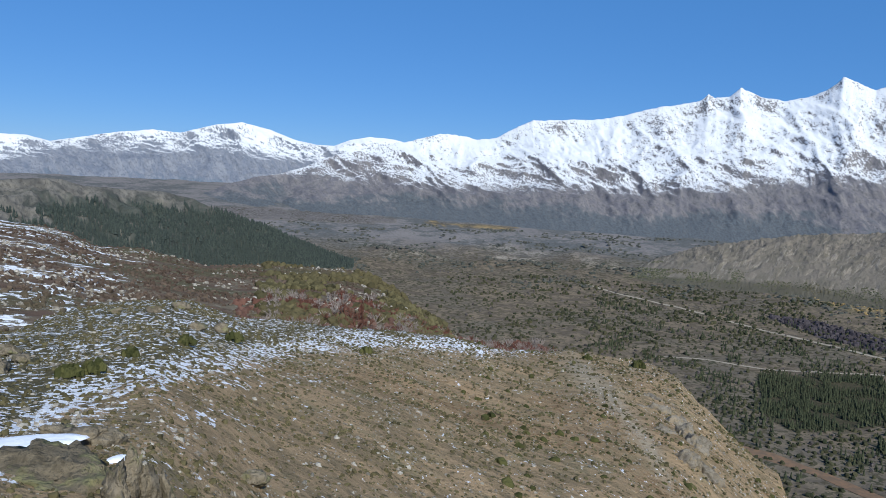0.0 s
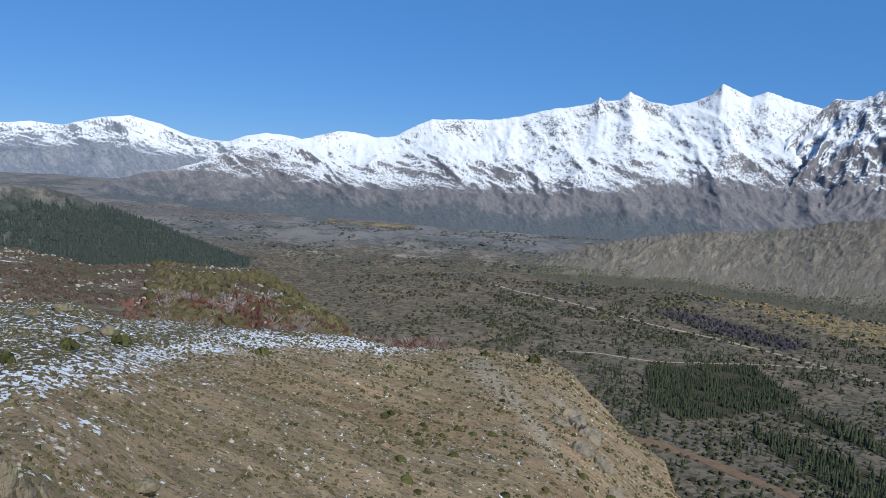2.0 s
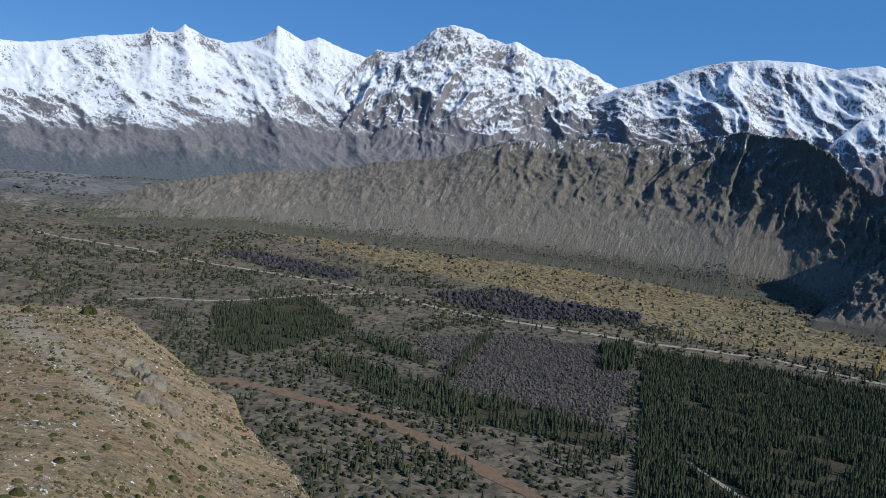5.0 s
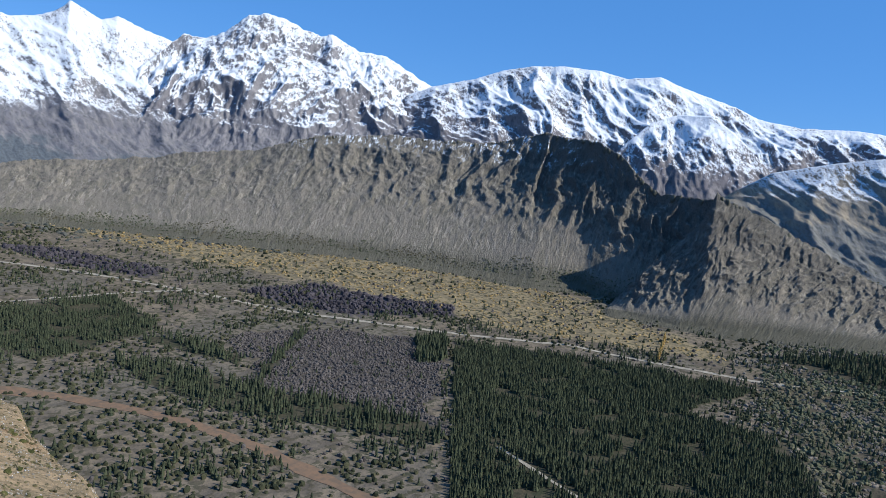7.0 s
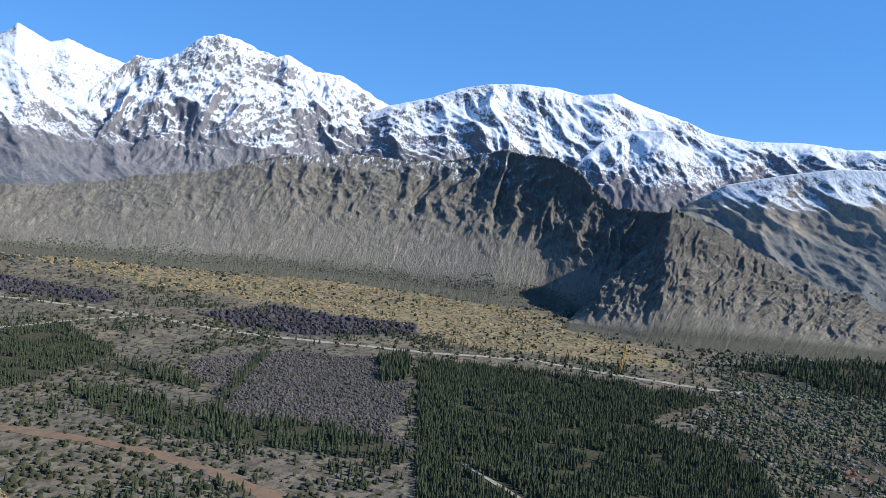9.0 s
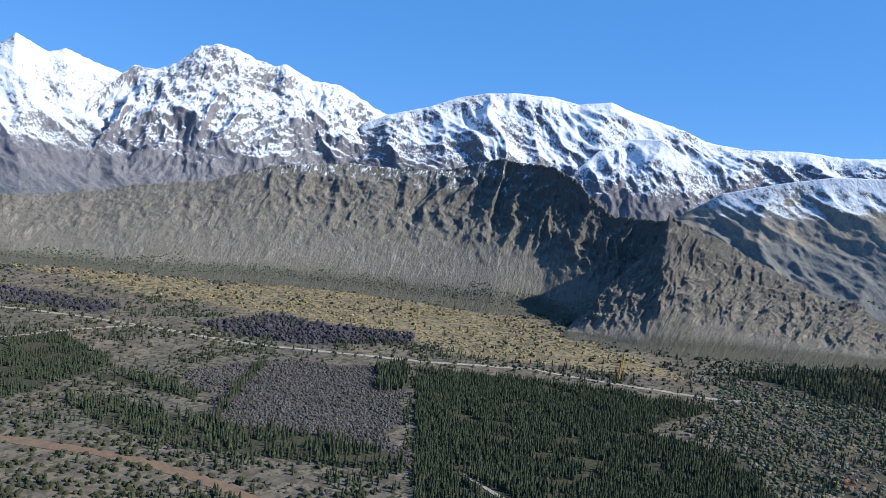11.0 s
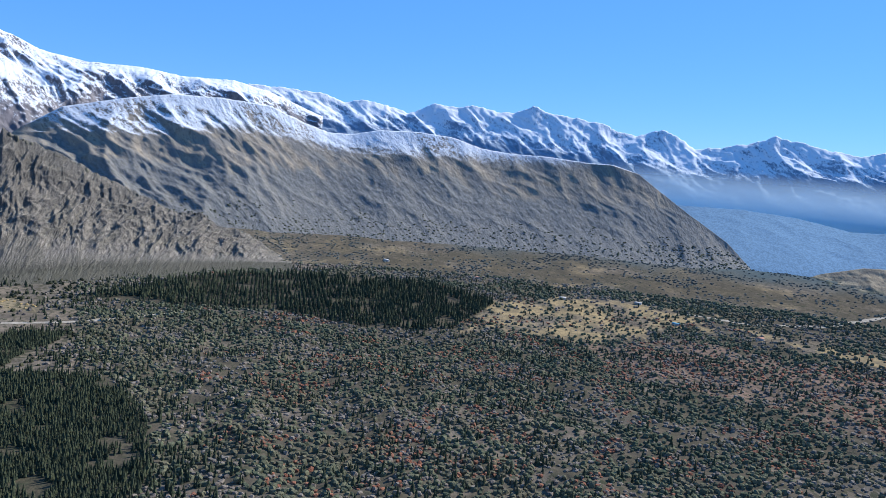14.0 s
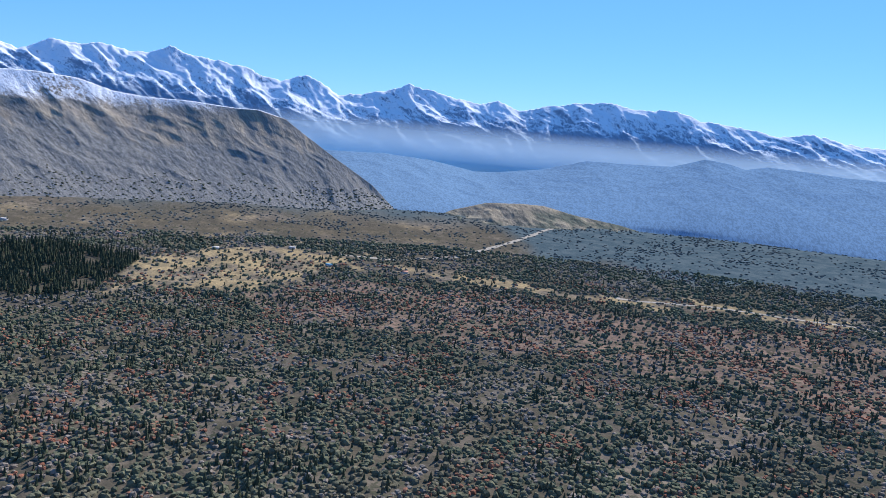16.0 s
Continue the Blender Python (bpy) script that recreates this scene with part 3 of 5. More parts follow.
attribute(valley_me, "bank", smooth(2020, 2120, np.broadcast_to(radii, gx.shape)) * smooth(2700, 2560, radii) * smooth(20, 12, bearings)[None, :] * smooth(-10, -5, bearings)[None, :] * smooth(0.15, 0.3, fbm(gx / 120, gy / 60, 4, 650)))
GB, GR = np.broadcast_to(bearings[None, :], gx.shape), np.broadcast_to(radii, gx.shape)
attribute(valley_me, "thicket", smooth(74, 84, GB) * np.maximum(smooth(1750, 1500, GR), 0.8 * smooth(88, 98, GB) * smooth(2300, 2000, GR)) * smooth(-0.35, 0.0, fbm(gx / 170, gy / 170, 4, 640)) * ~field * (1 - 0.75 * ragged(gx, gy, RED, 60, 5)))
attribute(valley_me, "hazed_wood", smooth(98, 108, GB) * smooth(1950 - 370 * smooth(132, 139, GB), 2300 - 560 * smooth(132, 139, GB), GR + 200 * fbm(gx / 260, gy / 260, 4, 641)))
attribute(valley_me, "red", ragged(gx, gy, RED, 60, 5))
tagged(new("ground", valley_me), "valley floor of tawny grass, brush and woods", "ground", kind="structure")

# ---- the hill the camera stands on ----
EDGE = [(-180, -8, 60), (-60, -9, 70), (-40, -11.0, 65), (-30.1, -11.4, 60), (-27.5, -10.4, 75), (-23.3, -9.5, 90), (-18.4, -9.4, 95), (-14.8, -10.6, 90), (-10.7, -11.0, 95), (-6.5, -11.3, 100), (-0.9, -11.6, 110),
        (3.4, -12.0, 115), (5.6, -12.6, 118), (9.9, -12.1, 130), (13.2, -12.1, 132), (15.7, -12.4, 130), (18.1, -13.3, 118), (19.4, -14.6, 112), (21.9, -16.3, 104), (23.9, -17.8, 96), (25.4, -18.9, 88), (26.2, -20.6, 80),
        (28.4, -22.5, 68), (30.8, -24.9, 55), (40, -32, 30), (60, -40, 14), (120, -42, 10), (165, -40, 12), (178, -10, 50), (180, -8, 60)]


dense = np.arange(-200, 200.1, 0.25)
edge_drop = -np.tan(np.radians(table(EDGE, (dense + 180) % 360 - 180, 1)))
bell = np.exp(-np.linspace(-2, 2, 65) ** 2)
edge_soft = np.convolve(np.pad(edge_drop, 32, mode="edge"), bell / bell.sum(), "valid")


def hill(bearing, r):
    """Height of the near hill: easy ground out to its edge, then a steep fall."""
    re = table(EDGE, bearing, 2)
    q = np.clip(r / re, 0, 1)
    sharp, soft = np.interp(bearing, dense, edge_drop), np.interp(bearing, dense, edge_soft)
    ratio = soft + (sharp - soft) * q ** 4
    x, y = polar(bearing, r)
    hollow = table([(-180, 2), (-46, 3.2), (-30, 3.8), (-20, 4.6), (-12, 7), (0, 9), (15, 11), (25, 12.5), (32, 13), (45, 6), (70, 2), (180, 2)], bearing, 1)
    ledge = 1.6 + 0.9 * fbm(x / 4 + 0.3, y / 4, 3, 330)
    inner = np.minimum(1.65 + 0.95 * np.maximum(0, r - ledge), re * q * ratio + hollow * (1 - q))
    far = np.maximum(0, r - re)
    outer = 0.78 * far - 0.35 * np.minimum(far, 14) * (1 - np.minimum(far, 14) / 28)
    bumps = 0.9 * fbm(x / 17, y / 17, 4, 300) * smooth(8, 40, r) + 0.12 * fbm(x / 2.2, y / 2.2, 4, 310) * smooth(2, 9, r)
    u, v = 0.78 * x - 0.62 * y, 0.62 * x + 0.78 * y
    gully = 1.5 * (ridged(u / 40, v / 9, 4, 320) - 0.62) * smooth(25, 60, r) * smooth(-8, 4, bearing)
    return EYE - inner - outer + bumps + gully


hb = np.concatenate([np.arange(-46, 46, 0.25), np.arange(46, 315, 3.0)])
hb = np.append(np.where(hb > 180, hb - 360, hb), hb[0])
hr = np.concatenate([[0.05], np.geomspace(1.2, 160, 220), np.geomspace(164, 520, 30)])[:, None]
hx, hy = polar(hb[None, :], hr)
hz = np.maximum(hill(hb[None, :], hr), -8)


def hill_material():
    k = Nodes("tawny_soil_grass_and_stones")
    big, mid, fine, tiny = k.noise(0.05, 5), k.noise(0.35, 6, 0.65), k.noise(2.1, 6, 0.72), k.noise(6.0, 4, 0.7)
    streak = k.noise(0.6, 8, 0.78, (0.35, 1.2, 0.8), 40, 0.5)
    c = k.mix(k.step(streak, 0.42, 0.58), (0.4, 0.29, 0.175), (0.25, 0.192, 0.118))
    c = k.mix(k.step(mid, 0.5, 0.7, 0, 0.6), c, (0.235, 0.215, 0.125))
    c = k.mix(k.math("MULTIPLY", k.step(big, 0.5, 0.62), k.step(fine, 0.45, 0.62, 0, 0.7)), c, (0.3, 0.165, 0.085))
    c = k.mix(k.step(fine, 0.53, 0.64, 0, 0.85), c, (0.085, 0.078, 0.045))
    c = k.mix(k.step(tiny, 0.62, 0.7, 0, 0.6), c, (0.38, 0.35, 0.31))
    c = k.mix(k.math("MULTIPLY", k.attr("sand"), k.step(fine, 0.65, 0.45)), c, (0.4, 0.34, 0.25))
    moor = k.attr("moor")
    c = k.mix(moor, c, k.mix(k.step(fine, 0.42, 0.6), (0.15, 0.13, 0.075), (0.09, 0.085, 0.055)))
    snow = k.math("ADD", k.attr("snow"), k.math("ADD", k.math("MULTIPLY", k.math("SUBTRACT", k.noise(2.6, 4, 0.65, (1, 0.6, 1)), 0.5), 3.4), k.math("MULTIPLY", k.math("SUBTRACT", mid, 0.5), 0.8)))
    c = k.mix(k.step(snow, 0.52, 0.6), c, (0.86, 0.88, 0.93))
    return k.done(c, k.math("ADD", k.math("MULTIPLY", fine, 0.7), k.math("MULTIPLY", tiny, 0.22)), 0.9, 0.6)


hill_me = sheet("hillside", hx, hy, hz, hill_material())
HB, HR = np.broadcast_to(hb[None, :], hx.shape), np.broadcast_to(hr, hx.shape)


# bearing, and tangent of the angle down from the camera's eye
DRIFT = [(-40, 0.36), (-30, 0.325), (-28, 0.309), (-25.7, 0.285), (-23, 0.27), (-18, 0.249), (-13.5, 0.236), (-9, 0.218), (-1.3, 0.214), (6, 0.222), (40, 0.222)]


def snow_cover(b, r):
    """How much snow lies on the near hill: a drift along the shoulder and a speckled moor behind it, placed to fit the
    camera's view.
    """
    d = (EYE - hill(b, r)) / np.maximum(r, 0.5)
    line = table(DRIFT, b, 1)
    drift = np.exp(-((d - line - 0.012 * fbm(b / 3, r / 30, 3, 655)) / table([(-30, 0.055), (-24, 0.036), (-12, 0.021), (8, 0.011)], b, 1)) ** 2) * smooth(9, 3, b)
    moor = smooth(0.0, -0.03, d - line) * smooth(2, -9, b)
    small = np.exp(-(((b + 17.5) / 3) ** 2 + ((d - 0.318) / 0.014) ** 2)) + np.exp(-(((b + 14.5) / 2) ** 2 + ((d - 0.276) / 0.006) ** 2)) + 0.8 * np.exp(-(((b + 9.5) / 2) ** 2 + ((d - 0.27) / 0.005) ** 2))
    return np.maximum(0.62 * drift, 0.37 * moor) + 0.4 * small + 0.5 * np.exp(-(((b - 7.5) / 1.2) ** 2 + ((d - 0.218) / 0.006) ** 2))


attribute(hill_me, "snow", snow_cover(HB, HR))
# same tangent down from the eye; moor and sand bands follow the view
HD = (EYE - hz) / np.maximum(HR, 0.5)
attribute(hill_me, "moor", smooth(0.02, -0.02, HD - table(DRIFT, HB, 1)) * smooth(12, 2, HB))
sand_line = table([(9, 0.225), (10.5, 0.235), (13, 0.265), (15.2, 0.305), (16.8, 0.34), (19, 0.40)], HB, 1)
attribute(hill_me, "sand", np.exp(-((HD - sand_line) / 0.016) ** 2) * smooth(9, 11, HB) * smooth(19, 17, HB))
tagged(new("hillside", hill_me), "steep tawny hillside of soil, tufts and stones with snow patches", "hillside", kind="structure")

# heather moor behind the near shoulder
def moor_material():
    k = Nodes("heather_moor")
    big, mid, fine = k.noise(0.03, 5), k.noise(0.12, 6, 0.65), k.noise(0.6, 5, 0.7)
    c = k.mix(k.step(mid, 0.4, 0.6), (0.12, 0.085, 0.065), (0.17, 0.145, 0.105))
    c = k.mix(k.step(big, 0.48, 0.6, 0, 0.7), c, (0.095, 0.09, 0.05))
    c = k.mix(k.step(fine, 0.52, 0.68, 0, 0.8), c, (0.05, 0.042, 0.035))
    c = k.mix(k.math("MULTIPLY", k.step(fine, 0.42, 0.36), k.step(mid, 0.45, 0.6)), c, (0.33, 0.3, 0.26))
    snow = k.math("ADD", k.attr("snow"), k.math("ADD", k.math("MULTIPLY", k.math("SUBTRACT", fine, 0.5), 1.2), k.math("MULTIPLY", k.math("SUBTRACT", mid, 0.5), 1.8)))
    c = k.mix(k.step(snow, 0.6, 0.66), c, (0.86, 0.88, 0.93))
    return k.done(c, k.math("ADD", k.math("MULTIPLY", mid, 2.0), fine), 0.8, 0.6)


HEATH = with_r([(-46, -3.4), (-30.1, -4.0), (-28.1, -4.3), (-26.1, -4.7), (-24.4, -5.7), (-21.5, -5.8), (-19.2, -6.4), (-16.9, -7.0), (-12.5, -6.8), (-7.5, -7.0), (-5.6, -7.1), (-3.6, -8.3), (-0.5, -10.3),
                (1.3, -11.5), (3.4, -11.9), (7.7, -12.0), (11, -13.5)], (-46, 330), (-20, 300), (-6, 290), (1.3, 220), (11, 160))
HEATH_FOOT = [(-46, -14, 62), (-20, -12.5, 90), (0, -13.5, 112), (11, -14.8, 128)]
heath = range_sheet("moorland", HEATH, HEATH_FOOT, 0.1, 120, 7, 45, moor_material(), 0.12, 1.2, 0.85, 180, 131)
hm = heath.data
co = np.zeros(len(hm.vertices) * 3, np.float32)
hm.vertices.foreach_get("co", co)
co = co.reshape(-1, 3)
cb = np.degrees(np.arctan2(co[:, 0], co[:, 1]))
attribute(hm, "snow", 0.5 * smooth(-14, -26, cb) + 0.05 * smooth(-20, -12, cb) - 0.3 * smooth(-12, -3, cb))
tagged(heath, "moor of red-brown heather and rocks with snow lying between", "moorland", kind="structure")

# ---- roads ----
def strip(name, line, width, material, label, lift=0.35, ends=1.0):
    """A track draped over the valley floor along points of bearing and distance."""
    px, py = polar(np.array([p[0] for p in line], float), np.array([p[1] for p in line], float))
    d = np.concatenate([[0], np.cumsum(np.hypot(np.diff(px), np.diff(py)))])
    t = np.arange(0, d[-1], 9.0)
    x, y = np.interp(t, d, px), np.interp(t, d, py)
    x, y = x + 5 * fbm(t / 160, 0 * t, 3, 401), y + 5 * fbm(t / 160, 0 * t + 7, 3, 402)
    nx, ny = -np.gradient(y), np.gradient(x)
    n = np.hypot(nx, ny)
    half = width / 2 * (1 + 0.75 * fbm(t / 45, 0 * t + 3, 4, 403)) * (ends + (1 - ends) * smooth(0, d[-1] * 0.5, t))
    cross = np.array([-1, -0.5, 0, 0.5, 1])[:, None]
    X, Y = x + cross * half * nx / n, y + cross * half * ny / n
    Z = valley(np.degrees(np.arctan2(X, Y)), np.hypot(X, Y)) + lift
    return tagged(new(name, sheet(name, X[::-1], Y[::-1], Z[::-1], material)), label, "road", kind="structure")


def dust(name, a, b):
    k = Nodes(name)
    return k.done(k.mix(k.step(k.noise(0.12, 5, 0.65), 0.38, 0.62), a, b), k.noise(0.6, 4), 0.4, 0.3)


gravel = dust("pale_gravel", (0.34, 0.3, 0.24), (0.24, 0.21, 0.165))
earth = dust("red_brown_earth", (0.2, 0.128, 0.082), (0.145, 0.105, 0.075))
strip("road", [(11, 1850), (13.3, 1762), (17.8, 1672), (22.8, 1572), (26.8, 1510), (31.1, 1448), (38.4, 1343), (45.1, 1285), (55.5, 1252), (64.1, 1262), (72.4, 1238), (80, 1250), (86, 1310)], 9, gravel,
      "pale gravel road across the valley floor")
strip("dirt_track", DIRT, 17, earth, "broad red-brown earth track between bushes", ends=1.3)
strip("valley_road", [(122, 1600), (126.3, 1590), (131.0, 1666), (134.7, 1868), (137, 2060), (138.4, 2180)], 13, gravel, "pale straight road climbing the far knoll")
strip("lane", [(142.3, 1500), (143.2, 1450), (150, 1480), (158.5, 1500), (165, 1500)], 9, gravel, "pale lane beside tawny fields")
strip("forest_track", [(60, 760), (64, 700), (69, 640), (74, 575)], 5, gravel, "narrow track through the pine plantation", 0.5)
strip("farm_track", [(16, 1290), (20, 1300), (24, 1285), (31, 1350), (36, 1380)], 6, gravel, "grassy track past the plantation")

# ---- trees and brush ----
rng = np.random.default_rng(5)


def leaf_material(name, dark, light, tint, rough=0.85):
    """Foliage whose colour differs from plant to plant."""
    k = Nodes(name)
    pick = k.geo.outputs["Random Per Island"]
    c = k.mix(k.step(pick, 0.0, 1.0), dark, light)
    c = k.mix(k.math("MULTIPLY", k.step(k.noise(0.012, 4), 0.45, 0.65), 0.7), c, tint)
    c = k.mix(k.step(k.noise(0.7, 3, 0.6), 0.5, 0.7, 0, 0.4), c, tuple(0.6 * v for v in dark))
    m = k.done(c, k.noise(1.3, 3), 0.8, 0.6, rough)
    return m


def conifer_shape(seed, tiers=3, sides=6):
    """A pine as drooping, uneven tiers, one metre high."""
    g = np.random.default_rng(seed)
    v, f = [], []
    for i in range(tiers):
        low, up = 0.08 + 0.8 * i / tiers, min(1.0, 0.08 + 0.8 * i / tiers + 0.42)
        rad = (0.2 - 0.15 * i / tiers) * g.uniform(0.85, 1.15)
        a0, n = g.uniform(0, 6.3), len(v)
        v.append((g.normal(0, 0.008), g.normal(0, 0.008), up if i < tiers - 1 else 1.0))
        for j in range(sides):
            a, q = a0 + 2 * math.pi * j / sides, rad * g.uniform(0.7, 1.25)
            v.append((q * math.cos(a), q * math.sin(a), low + g.uniform(-0.05, 0.04)))
        f += [(n, n + 1 + j, n + 1 + (j + 1) % sides) for j in range(sides)]
    return np.array(v), np.array(f)


def bush_shape(seed, rings=2, sides=5):
    """A lumpy open crown, one metre across, that stands on the ground."""
    g = np.random.default_rng(seed)
    v, f = [(g.normal(0, 0.08), g.normal(0, 0.08), g.uniform(0.6, 0.95))], []
    for i, (h, q) in enumerate(((0.6, 0.34), (0.22, 0.52), (-0.1, 0.36))[:rings] if rings > 2 else ((0.55, 0.38), (-0.05, 0.5))):
        for j in range(sides):
            a = 2 * math.pi * (j + 0.5 * i) / sides
            w = q * g.uniform(0.6, 1.3)
            v.append((w * math.cos(a), w * math.sin(a), h * g.uniform(0.7, 1.3)))
        base = 1 + i * sides
        for j in range(sides):
            k = (j + 1) % sides
            if i == 0:
                f.append((0, base + j, base + k))
            else:
                up = base - sides
                f += [(up + j, base + j, up + k), (up + k, base + j, base + k)]
    return np.array(v), np.array(f)


def scatter(name, shapes, x, y, z, width, height, material, flat=True):
    """Joins many plants, each turned and sized by itself, into one mesh."""
    verts, faces, start = [], [], 0
    kind = rng.integers(0, len(shapes), len(x))
    turn = rng.uniform(0, 2 * math.pi, len(x))
    for s, (v, f) in enumerate(shapes):
        i = np.where(kind == s)[0]
        if not len(i):
            continue
        c, d = np.cos(turn[i])[:, None], np.sin(turn[i])[:, None]
        w, h = width[i][:, None], height[i][:, None]
        X = x[i][:, None] + w * (c * v[:, 0] - d * v[:, 1])
        Y = y[i][:, None] + w * (d * v[:, 0] + c * v[:, 1])
        Z = z[i][:, None] + h * v[:, 2]
        verts.append(np.stack([X, Y, Z], -1).reshape(-1, 3))
        faces.append((f[None] + (start + np.arange(len(i)) * len(v))[:, None, None]).reshape(-1, 3))
        start += len(i) * len(v)
    return new(name, mesh_of(name, np.vstack(verts), np.vstack(faces), material, flat))


PINE_SHAPES = [conifer_shape(i) for i in range(8)]
BUSH_SHAPES = [bush_shape(20 + i) for i in range(10)]
pine_mat = leaf_material("dark_pine_needles", (0.034, 0.043, 0.028), (0.07, 0.078, 0.046), (0.05, 0.058, 0.036))
olive_mat = leaf_material("olive_brush", (0.07, 0.082, 0.052), (0.14, 0.135, 0.084), (0.125, 0.105, 0.07))
grey_mat = leaf_material("leafless_grey_brush", (0.13, 0.11, 0.09), (0.22, 0.185, 0.15), (0.15, 0.14, 0.12))
red_mat = leaf_material("red_brown_brush", (0.17, 0.075, 0.048), (0.28, 0.13, 0.08), (0.2, 0.11, 0.07))
wan_mat = leaf_material("wan_leafless_wood", (0.062, 0.055, 0.052), (0.135, 0.118, 0.109), (0.088, 0.079, 0.073))
dark_mat = leaf_material("dark_evergreen_scrub", (0.03, 0.036, 0.022), (0.075, 0.072, 0.042), (0.05, 0.052, 0.032))
gold_mat = leaf_material("tawny_tussock", (0.2, 0.14, 0.06), (0.34, 0.25, 0.12), (0.26, 0.19, 0.09))


def grid_in(corners, spacing, jitter=0.25):
    px, py = polar(np.array([c[0] for c in corners], float), np.array([c[1] for c in corners], float))
    X, Y = np.meshgrid(np.arange(px.min(), px.max(), spacing), np.arange(py.min(), py.max(), spacing))
    X, Y = X.ravel() + rng.uniform(-1, 1, X.size) * spacing * jitter, Y.ravel() + rng.uniform(-1, 1, Y.size) * spacing * jitter
    ok = ragged(X, Y, corners, 7)
    return X[ok], Y[ok]


def floor_z(x, y):
    return valley(np.degrees(np.arctan2(x, y)), np.hypot(x, y))


for plot, (corners, spacing, tall) in PINES.items():
    x, y = grid_in(corners, spacing)
    gaps = fbm(x / 45, y / 45, 3, 500) < (0.24 if plot in ("large", "square") else 0.2)
    if plot == "large":   # a ride cut through the trees
        gaps &= ~inside(x, y, [(59.5, 770), (64, 708), (69, 648), (75, 560), (73, 560), (68, 640), (63, 698), (59, 758)])
        gaps &= ~inside(x, y, [(55.7, 1060), (62, 1060), (62, 1045), (55.7, 1045)])
    x, y = x[gaps], y[gaps]
    h = tall * rng.uniform(0.55, 1.25, len(x)) * (1 + 0.15 * fbm(x / 80, y / 80, 2, 501))
    tagged(scatter("pine_plantation" if plot not in ("hedge", "rows") else "pine_belt", PINE_SHAPES, x, y, floor_z(x, y) - 0.3, h * rng.uniform(0.8, 1.15, len(x)), h, pine_mat),
           {"square": "square block of tall dark pines beside the road", "large": "large dense plantation of dark green pines", "round": "rounded plantation of dark green pines",
            "strip": "long belt of dark pines above the earth track", "rows": "short rows of dark pines in bare brush", "hedge": "narrow line of pines across grey brush",
            "dark": "dark pine wood at the foot of the spur"}[plot], "pine wood", kind="stuff")


def random_ground(n, b0, b1, r0, r1, bias=1.0):
    b = rng.uniform(b0, b1, n)
    r = (r0 ** (1 + bias) + (r1 ** (1 + bias) - r0 ** (1 + bias)) * rng.uniform(0, 1, n)) ** (1 / (1 + bias))
    x, y = polar(b, r)
    return x, y, b, r


def open_ground(x, y):
    keep = np.ones(len(x), bool)
    for corners, _, _ in PINES.values():
        keep &= ~inside(x, y, corners)
    for corners in FIELDS:
        keep &= ~(ragged(x, y, corners, 75, 4) & (rng.uniform(0, 1, len(x)) > 0.25))
    tx, ty = polar(np.array([p[0] for p in DIRT], float), np.array([p[1] for p in DIRT], float))
    d = np.full(len(x), 1e9)
    for i in range(len(tx) - 1):
        ux, uy = tx[i + 1] - tx[i], ty[i + 1] - ty[i]
        t = np.clip(((x - tx[i]) * ux + (y - ty[i]) * uy) / (ux * ux + uy * uy), 0, 1)
        d = np.minimum(d, np.hypot(x - tx[i] - t * ux, y - ty[i] - t * uy))
    return keep & (d > 7)


# open brush: thick to the right, thin and patchy ahead
def brush(name, n, zone, material, size, squat, label, density, bias=0.4, seed=0):
    x, y, b, r = random_ground(n, *zone, bias)
    ok = open_ground(x, y) & (rng.uniform(0, 1, n) < density(x, y, b, r))
    x, y = x[ok], y[ok]
    w = rng.uniform(*size, len(x)) * (1 + 0.25 * smooth(900, 1900, np.hypot(x, y)))
    return tagged(scatter(name, BUSH_SHAPES, x, y, floor_z(x, y), w, w * rng.uniform(*squat, len(x)), material), label, "brush", kind="stuff")


def patch(x, y, wave, seed, low, high):
    return smooth(low, high, fbm(x / wave, y / wave, 4, seed))


def bands(b, r, seed, low, high):
    """Patches drawn out across the slope of the valley."""
    return smooth(low, high, fbm(b / 7, r / 110, 5, seed))


brush("thicket", 46000, (78, 166, 500, 1750), olive_mat, (3.4, 8), (0.5, 0.85), "thick olive-grey thicket over the valley floor", lambda x, y, b, r: (0.12 + 0.88 * bands(b, r, 601, -0.26, 0.02)) * (1 - 0.5 * inside(x, y, RED)))
brush("bare_thicket", 30000, (76, 166, 500, 1750), grey_mat, (3, 7), (0.4, 0.7), "leafless brown brush among green thicket", lambda x, y, b, r: 0.1 + 0.75 * (1 - bands(b, r, 601, -0.12, 0.1)))
brush("russet_thicket", 24000, (86, 166, 500, 1600), red_mat, (2.5, 6.5), (0.4, 0.7), "patches of russet leafless brush", lambda x, y, b, r: np.maximum(bands(b, r, 603, 0.06, 0.16), 0.6 * inside(x, y, RED) * bands(b, r, 604, -0.1, 0.1)))
brush("scrub", 28000, (-5, 80, 480, 1900), dark_mat, (2.8, 7), (0.6, 1.0), "dark green bushes dotted over tawny ground",
      lambda x, y, b, r: smooth(-5, 13, b) * (0.12 + 0.88 * np.maximum(patch(x, y, 130, 604, -0.15, 0.2), patch(x, y, 90, 608, -0.25, 0.1) * smooth(1150, 900, r) * smooth(48, 40, b))) * (1 - 0.9 * inside(x, y, GREY)) * (1 - 0.85 * inside(x, y, YELLOW)), 0.3)
brush("grey_scrub", 15000, (37, 57, 700, 1230), wan_mat, (2, 4.2), (0.6, 1.1), "pale leafless wood between the plantations", lambda x, y, b, r: 1.0 * ragged(x, y, GREY, 40, 2), 0.6)
